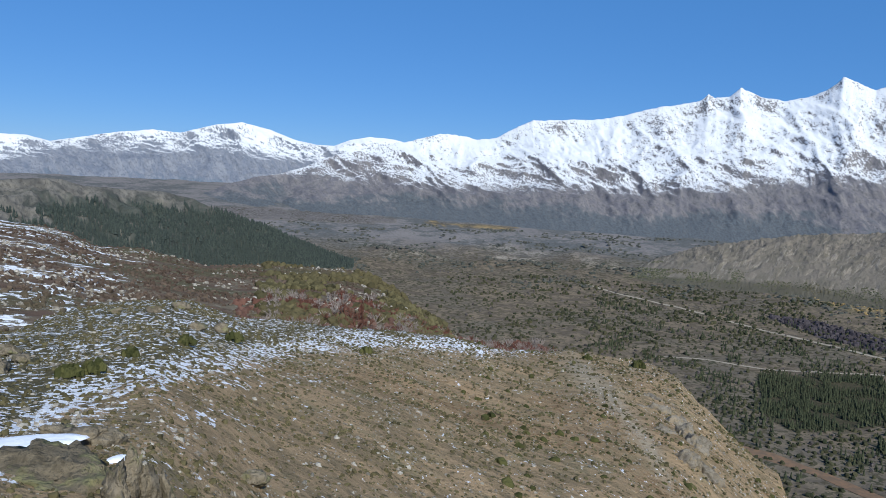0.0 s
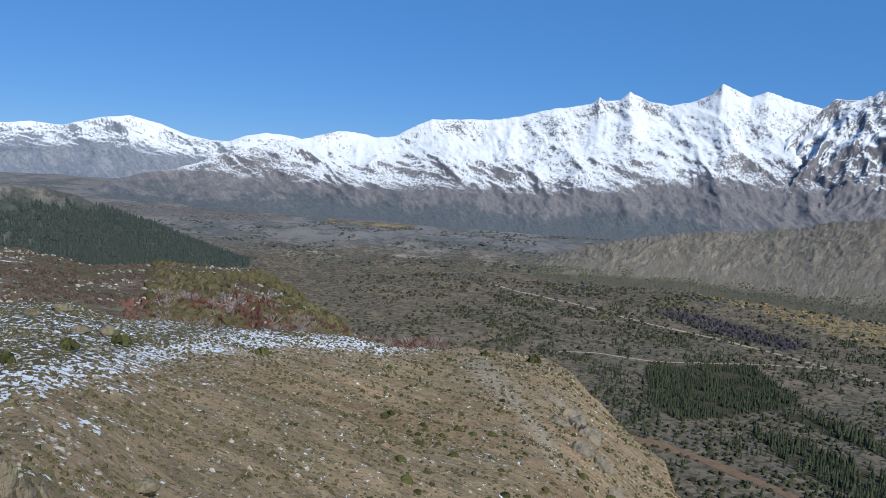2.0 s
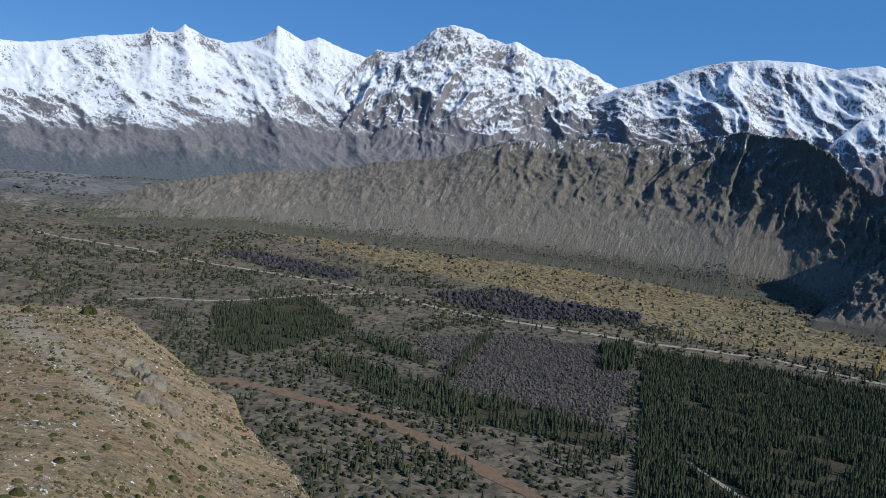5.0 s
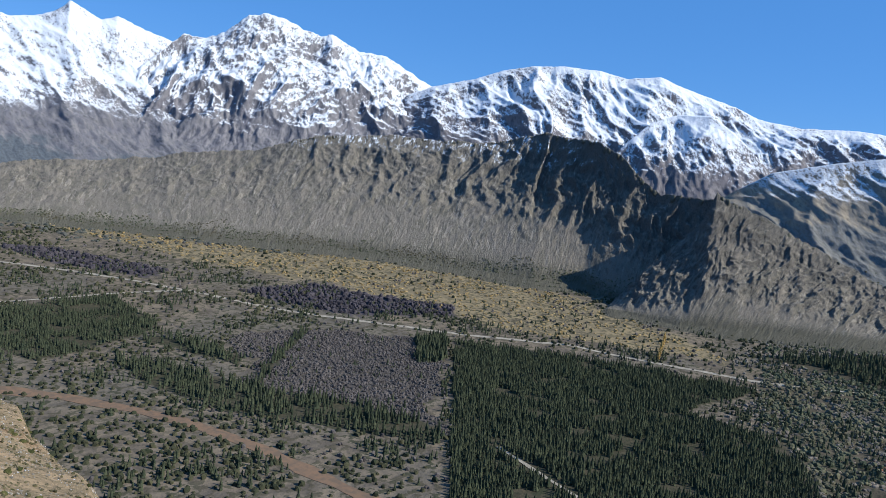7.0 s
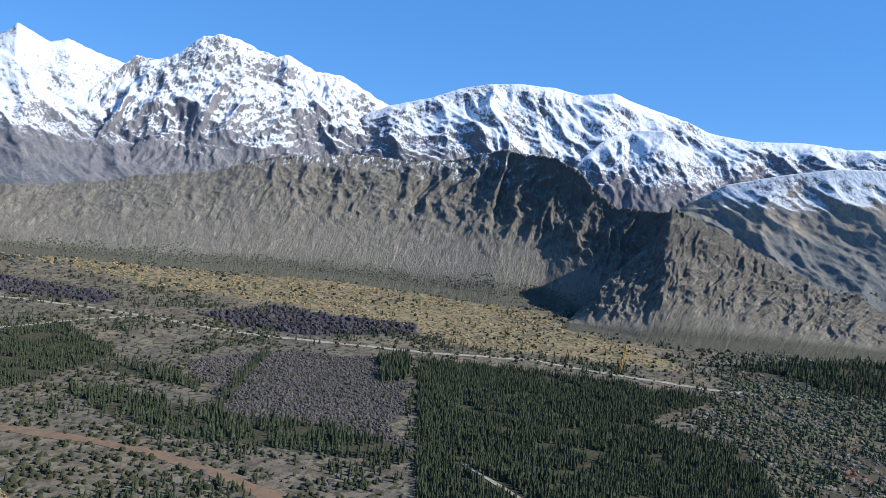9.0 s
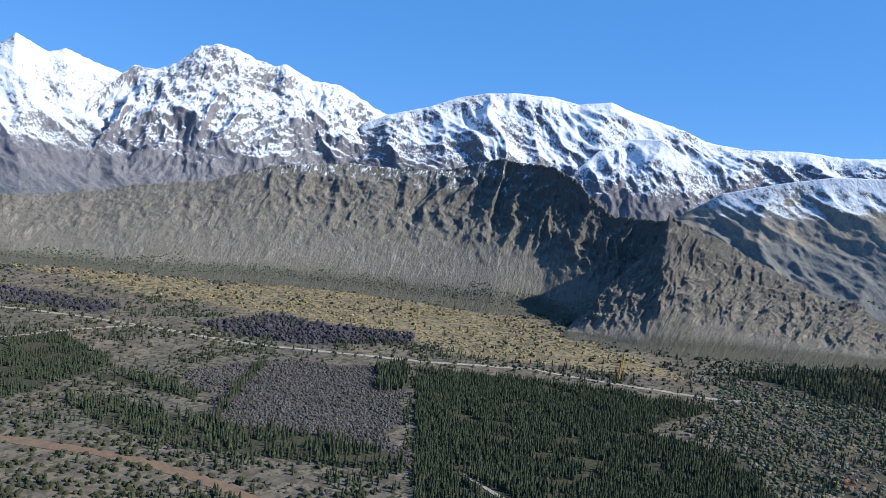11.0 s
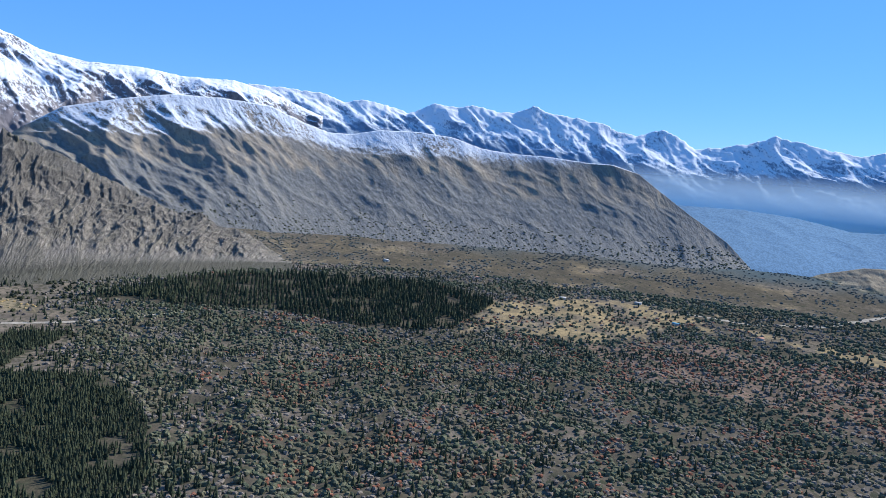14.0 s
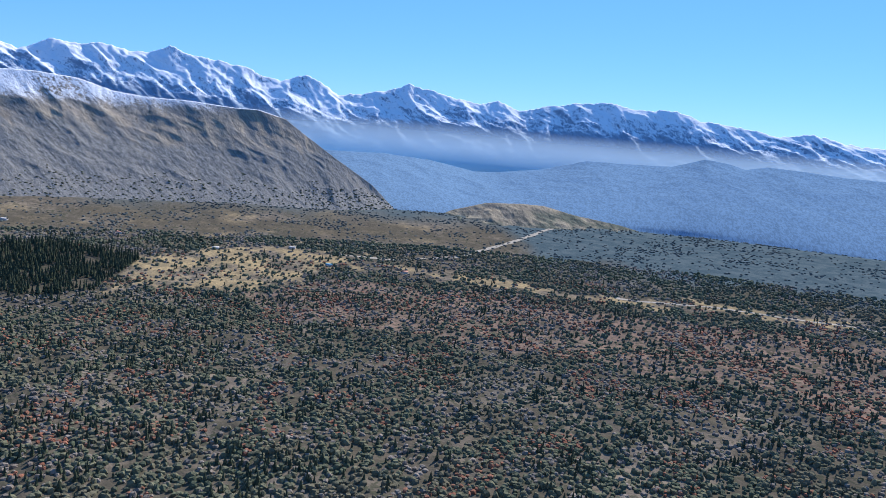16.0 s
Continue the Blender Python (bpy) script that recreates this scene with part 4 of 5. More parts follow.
brush("grey_bushes", 8000, (-5, 80, 500, 1900), wan_mat, (2.5, 6), (0.6, 1.0), "leafless grey bushes on tawny ground", lambda x, y, b, r: smooth(-5, 10, b) * (0.1 + 0.6 * patch(x, y, 150, 605, 0, 0.25)))
brush("tussocks", 5000, (22, 80, 1250, 1980), gold_mat, (3, 7), (0.3, 0.6), "golden tussock grass below the rock ridge", lambda x, y, b, r: 1.0 * inside(x, y, YELLOW), 1.0)
burnt_mat = leaf_material("dark_bare_wood", (0.04, 0.036, 0.042), (0.085, 0.075, 0.082), (0.06, 0.053, 0.06))
brush("dark_wood", 7000, (23, 57, 1280, 1700), burnt_mat, (5, 9), (0.7, 1.1), "dark leafless wood along the road", lambda x, y, b, r: 1.0 * (inside(x, y, BURNT[0]) | inside(x, y, BURNT[1])), 1.0)
brush("far_scrub", 9000, (-14, 60, 1750, 2750), leaf_material("far_dark_scrub", (0.055, 0.062, 0.055), (0.1, 0.1, 0.085), (0.08, 0.08, 0.07)), (5, 11), (0.35, 0.65), "dark woods and bushes at the far end of the valley", lambda x, y, b, r: 0.9 * patch(x, y, 160, 606, -0.02, 0.18), 1.0)
# this scrub's blue-grey colour stands in for haze
brush("hill_scrub", 15000, (78, 166, 1650, 2300), leaf_material("haze_tinted_scrub", (0.075, 0.088, 0.082), (0.12, 0.13, 0.115), (0.1, 0.105, 0.095)), (3, 7), (0.3, 0.55), "dark bushes on far tawny slopes", lambda x, y, b, r: 0.15 + 0.8 * patch(x, y, 150, 607, -0.02, 0.2), 1.0)

# scattered pines
x, y, b, r = random_ground(34000, 12, 166, 500, 1700, 0.3)
ok = open_ground(x, y) & (rng.uniform(0, 1, len(x)) < 0.05 + 0.95 * smooth(0.04 - 0.22 * smooth(74, 82, b) * smooth(128, 108, b), 0.2 - 0.16 * smooth(74, 82, b) * smooth(128, 108, b), np.where(b > 80, fbm(b / 6, r / 80, 5, 610), fbm(x / 95, y / 95, 4, 610))) * (1 - 0.9 * inside(x, y, GREY)) * (1 - inside(x, y, YELLOW)) * (1 - 0.5 * smooth(84, 92, b)))
x, y, r = x[ok], y[ok], r[ok]
near = np.argsort(r)[:180]
rest = np.setdiff1d(np.arange(len(x)), near)
h = rng.uniform(5, 11, len(x))
tagged(scatter("scattered_pines", PINE_SHAPES, x[rest], y[rest], floor_z(x[rest], y[rest]) - 0.3, 1.15 * h[rest], h[rest], pine_mat), "scattered dark pines among brush", "pine trees", kind="stuff")

# the nearest pines, each a tree of its own
bark_mat = dust("grey_brown_bark", (0.1, 0.08, 0.06), (0.16, 0.13, 0.1))


def part(name, me, parent, label=""):
    ob = new(name, me)
    ob.parent = parent
    if label:
        ob["label"] = label
    return ob


def trunk_mesh(height, base):
    a = np.linspace(0, 2 * math.pi, 7)[:-1]
    v = [(base * q * math.cos(t), base * q * math.sin(t), z) for z, q in ((-0.3, 1.2), (height * 0.5, 0.7), (height, 0.15)) for t in a]
    f = [(i * 6 + j, i * 6 + (j + 1) % 6, i * 6 + 6 + (j + 1) % 6, i * 6 + 6 + j) for i in range(2) for j in range(6)]
    return mesh_of("trunk", v, f, bark_mat)


pine_models = []
for i in range(4):
    v, f = conifer_shape(60 + i, 7, 9)
    tree = tagged(new("pine_tree"), "dark green pine standing in open brush", "pine tree", "pines below the hill")
    part("trunk", trunk_mesh(9.0, 0.22), tree, "grey-brown trunk")
    part("crown", mesh_of("crown", v * (12, 12, 10) + (0, 0, 0.4), f, pine_mat, True), tree)
    pine_models.append(tree)
for n, i in enumerate(near):
    m = Matrix.LocRotScale((x[i], y[i], float(floor_z(x[i:i + 1], y[i:i + 1])[0])), Euler((0, 0, rng.uniform(0, 6.28))), None)
    if n < 4:
        pine_models[n].matrix_basis = m
    else:
        copy_thing(pine_models[n % 4], m)


# pines on the wooded hill, brush on ridge feet
def on_mesh(ob, n, test):
    me = ob.data
    c = np.zeros(len(me.vertices) * 3, np.float32)
    me.vertices.foreach_get("co", c)
    c = c.reshape(-1, 3)
    i = np.where(test(c, np.degrees(np.arctan2(c[:, 0], c[:, 1]))))[0]
    i = rng.choice(i, min(n, len(i)), replace=False)
    return c[i, 0] + rng.normal(0, 0.6, len(i)), c[i, 1] + rng.normal(0, 0.6, len(i)), c[i, 2]


hill_pine = leaf_material("blue_green_pine", (0.036, 0.048, 0.046), (0.066, 0.08, 0.07), (0.05, 0.062, 0.056))
hills = {o.name: o for o in scene.objects}
x, y, z = on_mesh(hills["pine_hill"], 9000, lambda c, b: (c[:, 2] + 45 * fbm(c[:, 0] / 90, c[:, 1] / 90, 4, 620) < 200) & (b < -6))
h = rng.uniform(7, 13, len(x))
tagged(scatter("hill_pines", PINE_SHAPES, x, y, z - 0.5, h * 1.1, h, hill_pine), "dense dark pines clothing the hillside", "pine wood", kind="stuff")
x, y, z = on_mesh(hills["rock_ridge"], 4200, lambda c, b: c[:, 2] + 35 * fbm(c[:, 0] / 60, c[:, 1] / 60, 4, 621) < 75)
w = rng.uniform(2, 5, len(x))
tagged(scatter("ridge_scrub", BUSH_SHAPES, x, y, z, w, 0.7 * w, olive_mat), "low bushes on the ridge's foot", "brush", kind="stuff")
x, y, z = on_mesh(hills["brown_mountain"], 2200, lambda c, b: (c[:, 2] + 60 * fbm(c[:, 0] / 110, c[:, 1] / 110, 4, 622) < 125))
w = rng.uniform(4, 8, len(x))
tagged(scatter("slope_scrub", BUSH_SHAPES, x, y, z, w, 0.5 * w, olive_mat), "dark bushes on the brown mountain's lower slopes", "brush", kind="stuff")

# mist lying in the far valley
def mist_material():
    k = Nodes("thin_valley_mist")
    glow, veil, clear = k.n.new("ShaderNodeBsdfTranslucent"), k.n.new("ShaderNodeBsdfDiffuse"), k.n.new("ShaderNodeBsdfTransparent")
    both, out = k.n.new("ShaderNodeMixShader"), k.n.new("ShaderNodeMixShader")
    for s in (glow, veil):
        s.inputs["Color"].default_value = (0.76, 0.93, 0.98, 1)
    k.l.new(veil.outputs[0], both.inputs[1])
    k.l.new(glow.outputs[0], both.inputs[2])
    k.put(out.inputs[0], k.math("MULTIPLY", k.attr("thick"), 0.8))
    k.l.new(clear.outputs[0], out.inputs[1])
    k.l.new(both.outputs[0], out.inputs[2])
    k.l.new(out.outputs[0], k.n["Material Output"].inputs["Surface"])
    return k.m


mb = np.arange(112, 168, 0.5)
ms = np.linspace(0, 1, 24)[:, None]
mr = 4080 - 260 * (1 - ms) ** 2 + 0 * mb[None, :]
top_el = 1.7 - 0.012 * (mb - 118) + 0.15 * fbm(mb / 9, 0 * mb, 3, 630)
mz = EYE + 4080 * np.tan(np.radians(-2.6 + (top_el[None, :] + 2.6) * ms))
mx, my = polar(mb[None, :], mr)
mist_me = sheet("mist", mx, my, mz, mist_material())
attribute(mist_me, "thick", np.sin(np.pi * np.clip(ms, 0, 1) ** 0.75) ** 1.3 * smooth(112, 119, mb)[None, :])
tagged(new("mist", mist_me), "pale bank of mist in the far valley", "mist", kind="structure")


# farmhouses among the fields
def farmhouse(bb, rr, turn, size, roof_color, label):
    x0, y0 = (float(v) for v in polar(bb, rr))
    house = tagged(new("farmhouse"), label, "house", "farmhouses in the valley")
    house.matrix_basis = pose(x0, y0, float(floor_z(np.array([x0]), np.array([y0]))[0]), 0, 0, turn)
    w, d, h = size
    v = [(sx * w, sy * d, z) for z in (-0.6, h) for sx, sy in ((-1, -1), (1, -1), (1, 1), (-1, 1))] + [(-w, 0, h * 1.6), (w, 0, h * 1.6)]
    f = [(0, 1, 5, 4), (1, 2, 6, 5), (2, 3, 7, 6), (3, 0, 4, 7)]
    part("wall", mesh_of("wall", v, f, dust("pale_plaster", (0.5, 0.47, 0.42), (0.42, 0.39, 0.34))), house, "pale plastered wall")
    o = 1.12
    for sy in (-1, 1):
        rv = [(-w * o, sy * d * o, h * 0.94), (w * o, sy * d * o, h * 0.94), (w * o, 0, h * 1.62), (-w * o, 0, h * 1.62)]
        rv = rv + [(a, b, c + 0.18) for a, b, c in rv]
        part("roof", mesh_of("roof", rv, [(0, 1, 2, 3), (4, 5, 6, 7), (0, 1, 5, 4), (1, 2, 6, 5), (2, 3, 7, 6), (3, 0, 4, 7)], dust("roof_sheet", roof_color, tuple(0.75 * c for c in roof_color))), house)
    part("door", mesh_of("door", [(-0.6, -d - 0.05, 0), (0.6, -d - 0.05, 0), (0.6, -d - 0.05, 2.1), (-0.6, -d - 0.05, 2.1), (-0.6, -d + 0.1, 0), (0.6, -d + 0.1, 0), (0.6, -d + 0.1, 2.1), (-0.6, -d + 0.1, 2.1)],
                         [(0, 1, 2, 3), (0, 1, 5, 4), (1, 2, 6, 5), (2, 3, 7, 6), (3, 0, 4, 7)], bark_mat), house)


for bb, rr, turn, roof_color in [(121.3, 1500, 30, (0.12, 0.25, 0.34)), (113.0, 1600, 70, (0.4, 0.38, 0.36)), (106.5, 1720, 15, (0.35, 0.2, 0.15)), (118.5, 1640, 50, (0.4, 0.38, 0.36)), (127.0, 1480, 85, (0.35, 0.2, 0.15)), (99.5, 1830, 40, (0.4, 0.38, 0.36))]:
    farmhouse(bb, rr, turn, (6.5, 4.2, 3.0), roof_color, "small pale farmhouse with a %s roof among fields" % ("blue" if roof_color[2] > 0.34 - 0.01 and roof_color[0] < 0.2 else "red-brown" if roof_color[1] < 0.3 else "grey"))

# ---- near hill: stones, tufts, shrubs, rocks ----
def stone_shape(seed, squash=0.7):
    """A small angular stone, one metre across."""
    g = np.random.default_rng(seed)
    v, f = bush_shape(seed, 2, 5)
    v = v * (1, 1, 0.75) + g.normal(0, 0.06, v.shape)
    return v * (1, g.uniform(0.55, 0.9), squash), f


STONES = [stone_shape(700 + i) for i in range(8)]
TUFTS = [bush_shape(740 + i, 2, 6) for i in range(6)]


def rock_material(name, a, b, lichen):
    k = Nodes(name)
    c = k.mix(k.step(k.geo.outputs["Random Per Island"], 0, 1), a, b)
    c = k.mix(k.step(k.noise(2.2, 6, 0.7), 0.42, 0.62, 0, 0.75), c, tuple(0.5 * v for v in a))
    c = k.mix(k.step(k.noise(1.1, 5, 0.65), 0.5, 0.62, 0, 0.7), c, lichen)
    c = k.mix(k.step(k.noise(9.0, 4, 0.7), 0.56, 0.66, 0, 0.6), c, (0.06, 0.055, 0.045))
    return k.done(c, k.math("ADD", k.math("MULTIPLY", k.noise(1.4, 6, 0.7), 0.6), k.math("MULTIPLY", k.noise(8.0, 5, 0.7), 0.15)), 0.9, 0.6)


stone_mat = rock_material("pale_stone", (0.27, 0.25, 0.21), (0.5, 0.47, 0.42), (0.26, 0.22, 0.17))
crag_stone = rock_material("lichen_covered_rock", (0.16, 0.135, 0.095), (0.24, 0.205, 0.15), (0.24, 0.235, 0.12))
cliff_stone = rock_material("grey_cliff_rock", (0.24, 0.215, 0.175), (0.32, 0.28, 0.22), (0.33, 0.265, 0.175))
tuft_mat = leaf_material("dry_olive_tuft", (0.06, 0.055, 0.03), (0.13, 0.115, 0.06), (0.1, 0.085, 0.045))
green_mat = leaf_material("dark_green_cushion", (0.04, 0.045, 0.018), (0.09, 0.09, 0.035), (0.06, 0.06, 0.025))
heather_mat = leaf_material("red_brown_heather", (0.065, 0.047, 0.037), (0.12, 0.09, 0.07), (0.095, 0.085, 0.055))


def hill_place(b, r):
    x, y = polar(b, r)
    return x, y, hill(b, r)


def on_hill(n, b0, b1, r0, r1, bias=0.0):
    b, u = rng.uniform(b0, b1, n), rng.uniform(0, 1, n)
    r = r0 * (r1 / r0) ** (u ** (1 / (1 + bias)))
    keep = r < table(EDGE, b, 2) * 1.08
    b, r = b[keep], r[keep]
    return (b, r, *hill_place(b, r))


b, r, x, y, z = on_hill(24000, -36, 33, 13, 140, 0.5)
keep = rng.uniform(0, 1, len(b)) < 0.25 + 0.75 * smooth(-0.15, 0.25, fbm(x / 12, y / 12, 4, 760))
b, r, x, y, z = b[keep], r[keep], x[keep], y[keep], z[keep]
w = 0.03 + 0.24 * rng.uniform(0, 1, len(x)) ** 8 + 0.0015 * r
tagged(scatter("stones", STONES, x, y, z - 0.05 * w, w, w, stone_mat), "pale stones strewn over the hillside", "stones", kind="stuff")
b, r, x, y, z = on_hill(30000, -36, 33, 13, 140, 0.6)
keep = rng.uniform(0, 1, len(b)) < 0.3 + 0.7 * smooth(-0.1, 0.25, fbm(x / 9, y / 9, 4, 761))
b, r, x, y, z = b[keep], r[keep], x[keep], y[keep], z[keep]
w = 0.05 + 0.16 * rng.uniform(0, 1, len(x)) ** 4 + 0.0026 * r
tagged(scatter("grass_tufts", TUFTS, x, y, z - 0.03, w, 0.7 * w, tuft_mat), "dry olive tufts dotted over the slope", "tufts", kind="stuff")
b, r, x, y, z = on_hill(280, 2, 32, 26, 135, 0.6)
w = rng.uniform(0.35, 0.75, len(x))
tagged(scatter("slope_cushions", TUFTS, x, y, z - 0.05, w, 0.6 * w, green_mat), "dark cushion bushes on the steep slope", "bushes", kind="stuff")

# heather, rocks and shrubs on the moor
x, y, z = on_mesh(heath, 9000, lambda c, bb: (np.hypot(c[:, 0], c[:, 1]) > 85) & (fbm(c[:, 0] / 25, c[:, 1] / 25, 4, 770) > -0.1))
w = rng.uniform(0.4, 1.25, len(x))
tagged(scatter("heather", TUFTS, x, y, z - 0.1, w, 0.7 * w, heather_mat), "low red-brown heather over the moor", "heather", kind="stuff")
x, y, z = on_mesh(heath, 2200, lambda c, bb: (np.hypot(c[:, 0], c[:, 1]) > 85) & (fbm(c[:, 0] / 30, c[:, 1] / 30, 4, 771) > 0.05))
w = rng.uniform(0.4, 1.4, len(x))
tagged(scatter("moor_stones", STONES, x, y, z - 0.1, w, w, stone_mat), "pale rocks lying in the heather", "rocks", kind="stuff")
x, y, z = on_mesh(heath, 1500, lambda c, bb: (np.hypot(c[:, 0], c[:, 1]) > 120) & (bb > -13) & (bb < 2) & (fbm(c[:, 0] / 30, c[:, 1] / 30, 4, 772) > 0.0))
w = rng.uniform(1.2, 3.0, len(x))
tagged(scatter("moor_bushes", TUFTS, x, y, z - 0.1, w, 0.75 * w, tuft_mat), "olive bushes on the moor's far slope", "bushes", kind="stuff")


x, y, z = on_mesh(heath, 1500, lambda c, bb: (np.hypot(c[:, 0], c[:, 1]) > 104) & (np.hypot(c[:, 0], c[:, 1]) < 190) & (bb > -15) & (bb < 10.5) & (c[:, 2] < EYE - np.hypot(c[:, 0], c[:, 1]) * 0.168))
w = rng.uniform(0.8, 2.0, len(x))
tagged(scatter("russet_bushes", TUFTS, x, y, z - 0.1, w, 0.8 * w, leaf_material("dark_russet_bush", (0.08, 0.035, 0.028), (0.16, 0.085, 0.065), (0.12, 0.085, 0.07))), "russet bushes along the shoulder's far edge", "bushes", kind="stuff")


def twig_mesh(seed, material, height):
    """A leafless shrub: stems that fork twice into thin twigs."""
    g = np.random.default_rng(seed)
    v, f = [], []

    def limb(a, d, length, thick, level):
        e = a + d * length
        side = np.cross(d, (0.3, 0.2, 1.0))
        side = side / (np.linalg.norm(side) + 1e-6)
        other = np.cross(d, side)
        n = len(v)
        for p, q in ((a, thick), (e, thick * 0.45)):
            for k in range(3):
                t = 2.1 * k
                v.append(p + q * (side * math.cos(t) + other * math.sin(t)))
        f.extend([(n + k, n + (k + 1) % 3, n + 3 + (k + 1) % 3, n + 3 + k) for k in range(3)])
        if level:
            for _ in range(4 if level == 2 else 3):
                nd = d + g.normal(0, 0.45, 3) + (0, 0, 0.2)
                limb(a + d * length * g.uniform(0.45, 1.0), nd / np.linalg.norm(nd), length * g.uniform(0.5, 0.75), thick * 0.5, level - 1)

    for _ in range(7):
        d = np.array((g.normal(0, 0.45), g.normal(0, 0.45), 1.0))
        limb(np.array((g.normal(0, 0.15), g.normal(0, 0.15), -0.1)), d / np.linalg.norm(d), height * g.uniform(0.4, 0.6), 0.05 * height, 2)
    return mesh_of("branches", v, f, material)


pale_twig = leaf_material("silver_grey_twigs", (0.24, 0.2, 0.18), (0.36, 0.32, 0.3), (0.28, 0.24, 0.22))
red_twig = leaf_material("russet_twigs", (0.12, 0.05, 0.04), (0.2, 0.09, 0.07), (0.15, 0.08, 0.06))
shrubs = [new("bare_shrub", twig_mesh(780 + i, pale_twig if i % 2 else red_twig, 2.8)) for i in range(6)]
for i, s in enumerate(shrubs):
    tagged(s, "leafless silver-grey shrub at the moor's edge" if i % 2 else "leafless russet shrub at the moor's edge", "shrub", "shrubs along the shoulder")
x, y, z = on_mesh(heath, 290, lambda c, bb: (np.hypot(c[:, 0], c[:, 1]) < 185) & (np.hypot(c[:, 0], c[:, 1]) > 105) & (bb > -13) & (bb < 10.5) & (c[:, 2] < EYE - np.hypot(c[:, 0], c[:, 1]) * 0.16))
for n in range(len(x)):
    m = Matrix.LocRotScale((x[n], y[n], z[n] - 0.05), Euler((rng.normal(0, 0.08), rng.normal(0, 0.08), rng.uniform(0, 6.28))), (1, 1, 1))
    if n < 6:
        shrubs[n].matrix_basis = m
    else:
        copy_thing(shrubs[n % 6], m)

# green cushion bushes near the drift
bush_models = []
for n, (bb, rr, size) in enumerate([(-25.7, 32, 0.7), (-24.2, 33, 0.75), (-18.2, 45, 0.8), (-21.9, 38, 0.6), (-14.9, 60, 1.0), (-5.2, 72, 1.0), (15.3, 122, 1.6), (11.5, 122, 1.2)]):
    bx, by, bz = (float(np.ravel(q)[0]) for q in hill_place(np.float64(bb), np.float64(rr)))
    g = np.random.default_rng(800 + n)
    vs, fs, start = [], [], 0
    for _ in range(26):
        v, f = TUFTS[g.integers(0, 6)]
        q = g.uniform(0.25, 0.5)
        a, d = g.uniform(0, 6.28), 0.42 * math.sqrt(g.uniform(0, 1))
        vs.append(v * q + (d * math.cos(a), d * math.sin(a), 0.32 * (1 - d * d * 4)))
        fs.append(f + start)
        start += len(v)
    ob = new("cushion_bush", mesh_of("cushion_bush", np.vstack(vs) * size * 1.3, np.vstack(fs), green_mat, True))
    ob.location = (bx, by, bz - 0.06)
    tagged(ob, "dark green cushion bush on stony grass", "bush", "cushion bushes on the hill")


def ico(level):
    bm = bmesh.new()
    bmesh.ops.create_icosphere(bm, subdivisions=level, radius=1.0)
    v = np.array([p.co[:] for p in bm.verts])
    f = np.array([[q.index for q in p.verts] for p in bm.faces])
    bm.free()
    return v, f


ICO = {lv: ico(lv) for lv in (3, 4, 5)}


def rock_mesh(seed, size, material, level=4, crack=0.5):
    """A fissured, faceted rock."""
    v, f = ICO[level]
    g = np.random.default_rng(seed)
    p = v.copy()
    for _ in range(14):   # split faces
        d = g.normal(0, 1, 3)
        d /= np.linalg.norm(d)
        cut = g.uniform(0.45, 0.85)
        over = np.maximum(0, p @ d - cut)
        p = p - over[:, None] * d * 0.92
    s = 2.3
    n = ridged(p[:, 0] * s + 3 * seed, p[:, 1] * s + p[:, 2] * 0.5, 5, seed) + fbm(p[:, 2] * s, p[:, 0] * s + p[:, 1], 5, seed + 1) * 0.5
    m = ridged(p[:, 0] * 6 + seed, p[:, 2] * 4 + p[:, 1] * 5, 4, seed + 5)
    p = p * (1 + crack * (n - 0.62) + 0.3 * crack * (m - 0.62))[:, None]
    return mesh_of("rock", p * np.array(size), f, material)


def rock_thing(name, bb, rr, size, seed, label, material=crag_stone, sink=0.3, level=4, turn=0.0, tilt=(0, 0), category="rock", group=""):
    bx, by, bz = (float(np.ravel(q)[0]) for q in hill_place(np.float64(bb), np.float64(rr)))
    ob = new(name, rock_mesh(seed, size, material, level))
    ob.matrix_basis = pose(bx, by, bz + size[2] * (1 - 2 * sink), tilt[0], tilt[1], turn)
    return tagged(ob, label, category, group)


# the outcrop at the camera's feet
rock_thing("rock_outcrop", -25.4, 16.8, (2.5, 1.6, 0.8), 901, "low lichen-covered outcrop of brown rock", level=5, turn=-20, sink=0.66)
for n, (bb, rr, size, turn) in enumerate([(-21.4, 15.2, (0.2, 0.4, 0.75), 15), (-20.2, 15.4, (0.18, 0.36, 0.66), -10), (-19.1, 15.6, (0.2, 0.4, 0.58), 30), (-22.7, 14.9, (0.24, 0.45, 0.62), 40), (-18.1, 15.4, (0.18, 0.3, 0.45), 60)]):
    rock_thing("standing_rock", bb, rr, size, 910 + n, "upright lichen-crusted rock splitting from the outcrop", level=4, turn=turn, sink=0.3, group="split rocks of the outcrop")
for n, (bb, rr, q) in enumerate([(-24.6, 20.5, 0.7), (-26.5, 21, 0.5), (-22.9, 20.5, 0.6), (-30, 34, 0.8), (-28.5, 38, 0.6), (-29.5, 42, 0.9), (-13.2, 23, 0.6), (-17.5, 62, 0.9), (-15.8, 66, 1.0), (-20.5, 70, 0.9), (-23, 72, 0.8), (-18.8, 76, 1.1)]):
    rock_thing("boulder", bb, rr, (q, 0.7 * q, 0.55 * q), 930 + n, "brown boulder half sunk in stony turf", level=4, turn=37 * n, sink=0.3, category="boulder", group="boulders on the hill")

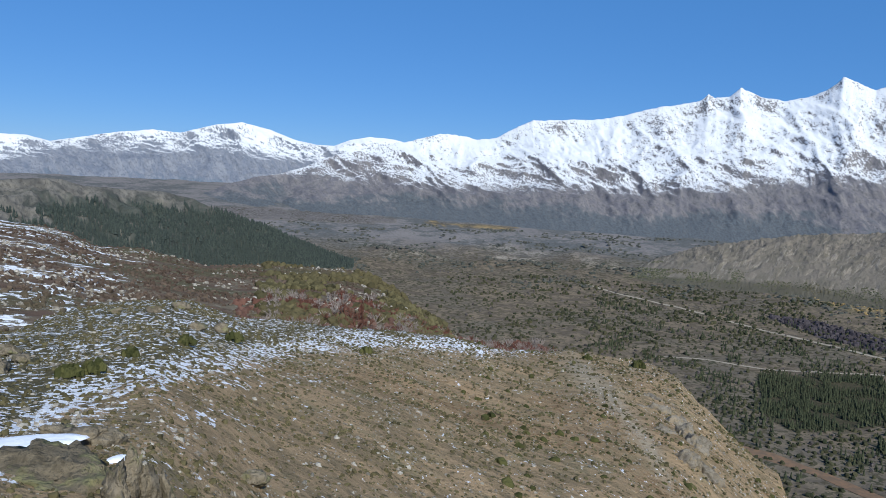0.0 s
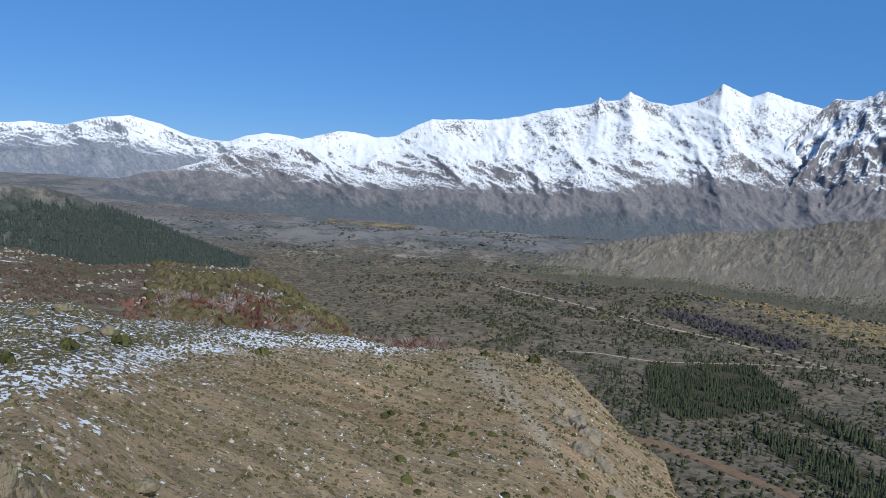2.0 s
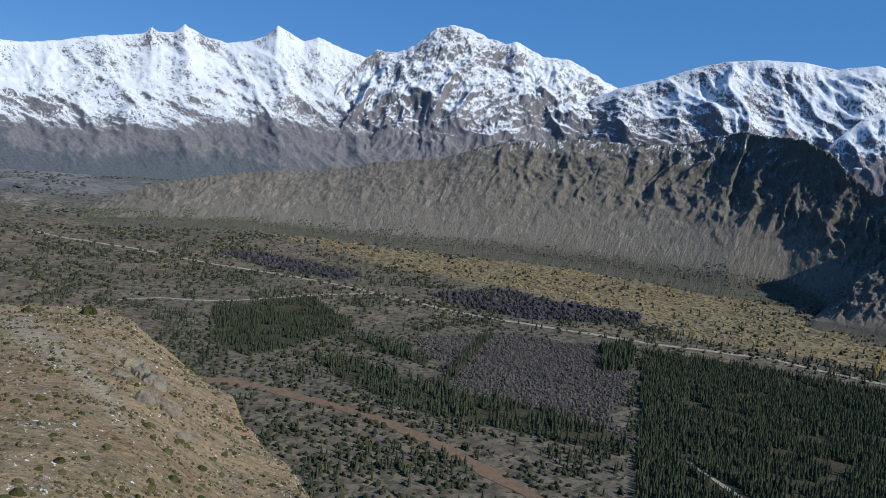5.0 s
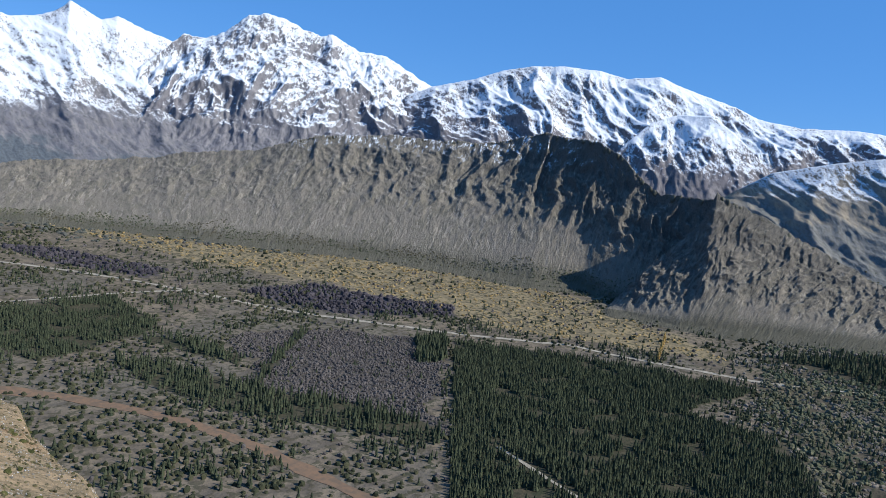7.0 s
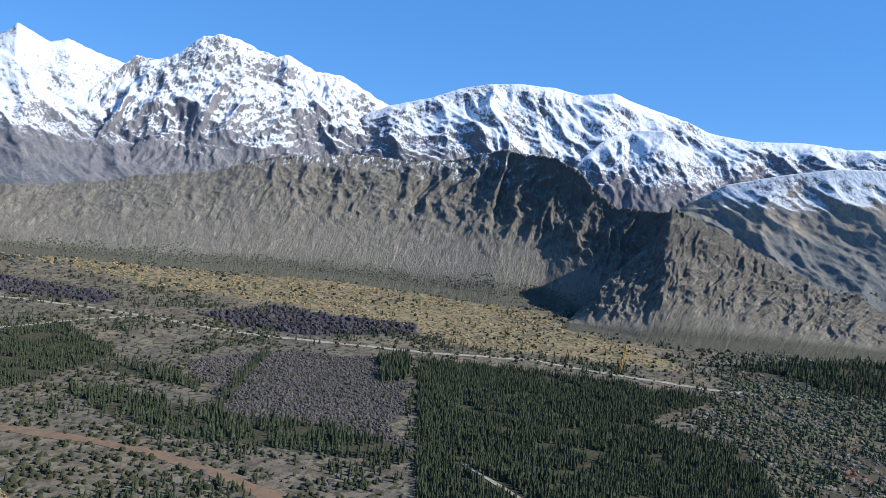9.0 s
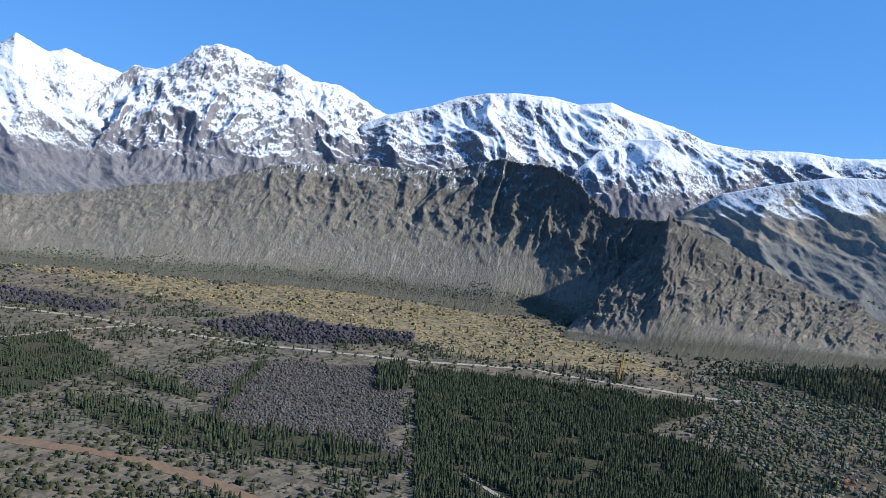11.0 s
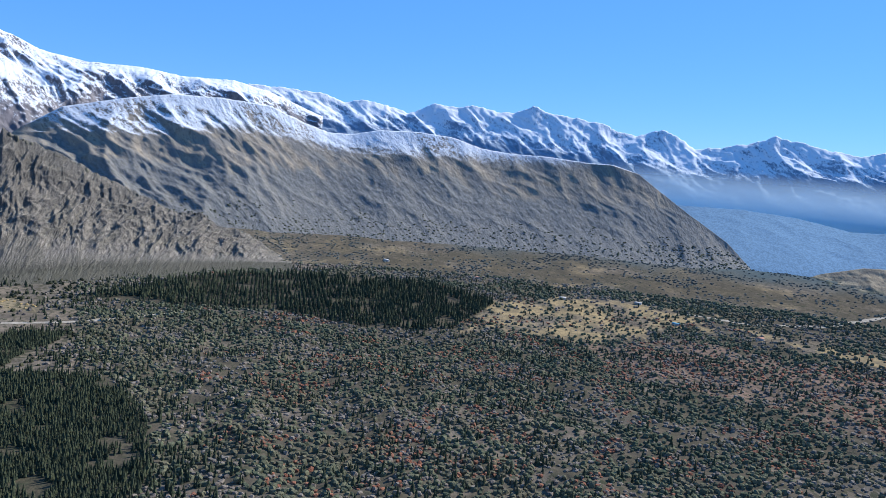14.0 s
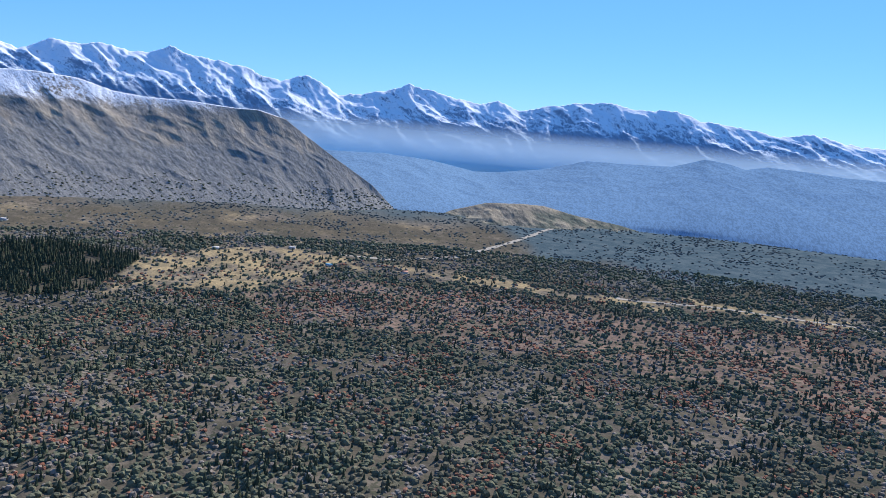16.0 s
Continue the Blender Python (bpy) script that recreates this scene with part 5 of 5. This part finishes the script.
# broken cliff at the end of the steep slope
for n, (bb, rr, size, turn) in enumerate([(17.0, 84, (3.4, 2.2, 1.7), 10), (17.9, 80, (2.6, 2.0, 2.2), 40), (18.6, 74, (2.4, 1.8, 1.8), 70), (17.6, 70, (2.6, 2.0, 1.6), 20), (19.5, 70, (2.2, 1.8, 1.7), -20), (18.6, 63, (2.0, 1.6, 1.4), 55),
                                          (16.4, 92, (2.8, 1.8, 1.2), 80), (20.4, 64, (1.8, 1.5, 1.4), 0), (21.8, 60, (1.6, 1.3, 1.2), 30)]):
    rock_thing("cliff_rock", bb, rr, size, 960 + n, "weathered grey cliff rock breaking out of the slope", cliff_stone, 0.74, 5, turn, (0, 24), "cliff", "rocks of the broken cliff")

# thick snow left on the turf beside the outcrop
def drift_mesh(seed, a, b, thick):
    t = np.linspace(0, 2 * math.pi, 41)[:-1]
    rim = 1 + 0.25 * fbm(np.cos(t) * 1.3 + seed, np.sin(t) * 1.3, 3, 990)
    v = [(0, 0, thick)]
    for q, h in ((0.5, 0.92), (0.8, 0.65), (0.95, 0.3), (1.0, -0.25)):
        v += [(a * q * w * math.cos(u), b * q * w * math.sin(u), thick * h) for u, w in zip(t, rim)]
    f = [(0, 1 + j, 1 + (j + 1) % 40) for j in range(40)]
    for i in range(3):
        f += [q for j in range(40) for q in ((1 + 40 * i + j, 41 + 40 * i + j, 41 + 40 * i + (j + 1) % 40), (1 + 40 * i + j, 41 + 40 * i + (j + 1) % 40, 1 + 40 * i + (j + 1) % 40))]
    return mesh_of("snow", v, f, snow_mat)


ks = Nodes("granular_snow")
snow_mat = ks.done(ks.mix(ks.step(ks.noise(3.0, 4), 0.4, 0.6), (0.88, 0.9, 0.94), (0.8, 0.83, 0.89)), ks.noise(12.0, 4), 0.3, 0.2, 0.6)
for n, (bb, rr, a, b_, th) in enumerate([(-29.6, 14.0, 0.75, 0.4, 0.12), (-28.6, 19.5, 1.5, 0.8, 0.1), (-22.6, 18.6, 0.35, 0.2, 0.08)]):
    bx, by, bz = (float(np.ravel(q)[0]) for q in hill_place(np.float64(bb), np.float64(rr)))
    ob = new("snow_patch", drift_mesh(n, a, b_, th))
    ob.matrix_basis = pose(bx, by, bz + 0.01, -6, 4, 20 + 30 * n)
    tagged(ob, "small melting patch of old snow on turf", "snow", "snow patches")

# golden poplars by the road
poplar_mat = leaf_material("golden_poplar_leaves", (0.3, 0.19, 0.06), (0.45, 0.31, 0.11), (0.36, 0.24, 0.08))
v, f = [], []
g = np.random.default_rng(77)
for i in range(60):
    a, h = g.uniform(0, 6.28), g.uniform(0.1, 1.0)
    q = 0.11 * math.sin(math.pi * min(1, 0.15 + 0.85 * h)) + 0.02
    bv, bf = BUSH_SHAPES[i % 10]
    f.append(bf + sum(len(s) for s in v))
    v.append(bv * 0.12 + (q * math.cos(a), q * math.sin(a), h * 0.95))
poplar = tagged(new("poplar_tree"), "slim golden poplar beside the gravel road", "poplar tree", "poplars by the road")
part("trunk", trunk_mesh(11.0, 0.25), poplar, "grey-brown trunk")
part("crown", mesh_of("crown", np.vstack(v) * 14, np.vstack(f), poplar_mat, True), poplar)
for n in range(9):
    px, py = polar(70.9 + 0.03 * n + 0.05 * (n % 2), 1256 + 17 * n)
    m = pose(float(px), float(py), float(floor_z(np.array([px]), np.array([py]))[0]), 0, 0, 50 * n)
    if n:
        copy_thing(poplar, m)
    else:
        poplar.matrix_basis = m


# pinnacles along the dark ridge and its spur
def pinnacles(ridge, rows, step, size, seed):
    g = np.random.default_rng(seed)
    shapes = [rock_mesh(seed + i, (1, 0.8, 1.5), crag_mat, 3) for i in range(4)]
    bb = rows[0][0] + step
    while bb < rows[-1][0]:
        rr, q = float(table(rows, bb, 2)), g.uniform(*size)
        zz = EYE + rr * math.tan(radians(float(table(rows, bb, 1))))
        px, py = polar(bb, rr + g.uniform(-6, 4))
        ob = new("pinnacle", shapes[g.integers(0, 4)])
        ob.parent = ridge
        ob.matrix_basis = Matrix.LocRotScale((float(px), float(py), zz - 1.15 * q), Euler((g.normal(0, 0.2), g.normal(0, 0.2), g.uniform(0, 6.28))), (q, q, q * g.uniform(0.8, 1.3)))
        bb += step * g.uniform(0.4, 1.6)


pinnacles(hills["rock_ridge"], [c for c in rock if c[0] > 38 and c[0] < 74], 0.45, (3.5, 9), 1100)
pinnacles(hills["rock_spur"], [c for c in pyramid if c[0] > 72], 0.4, (3, 8), 1120)
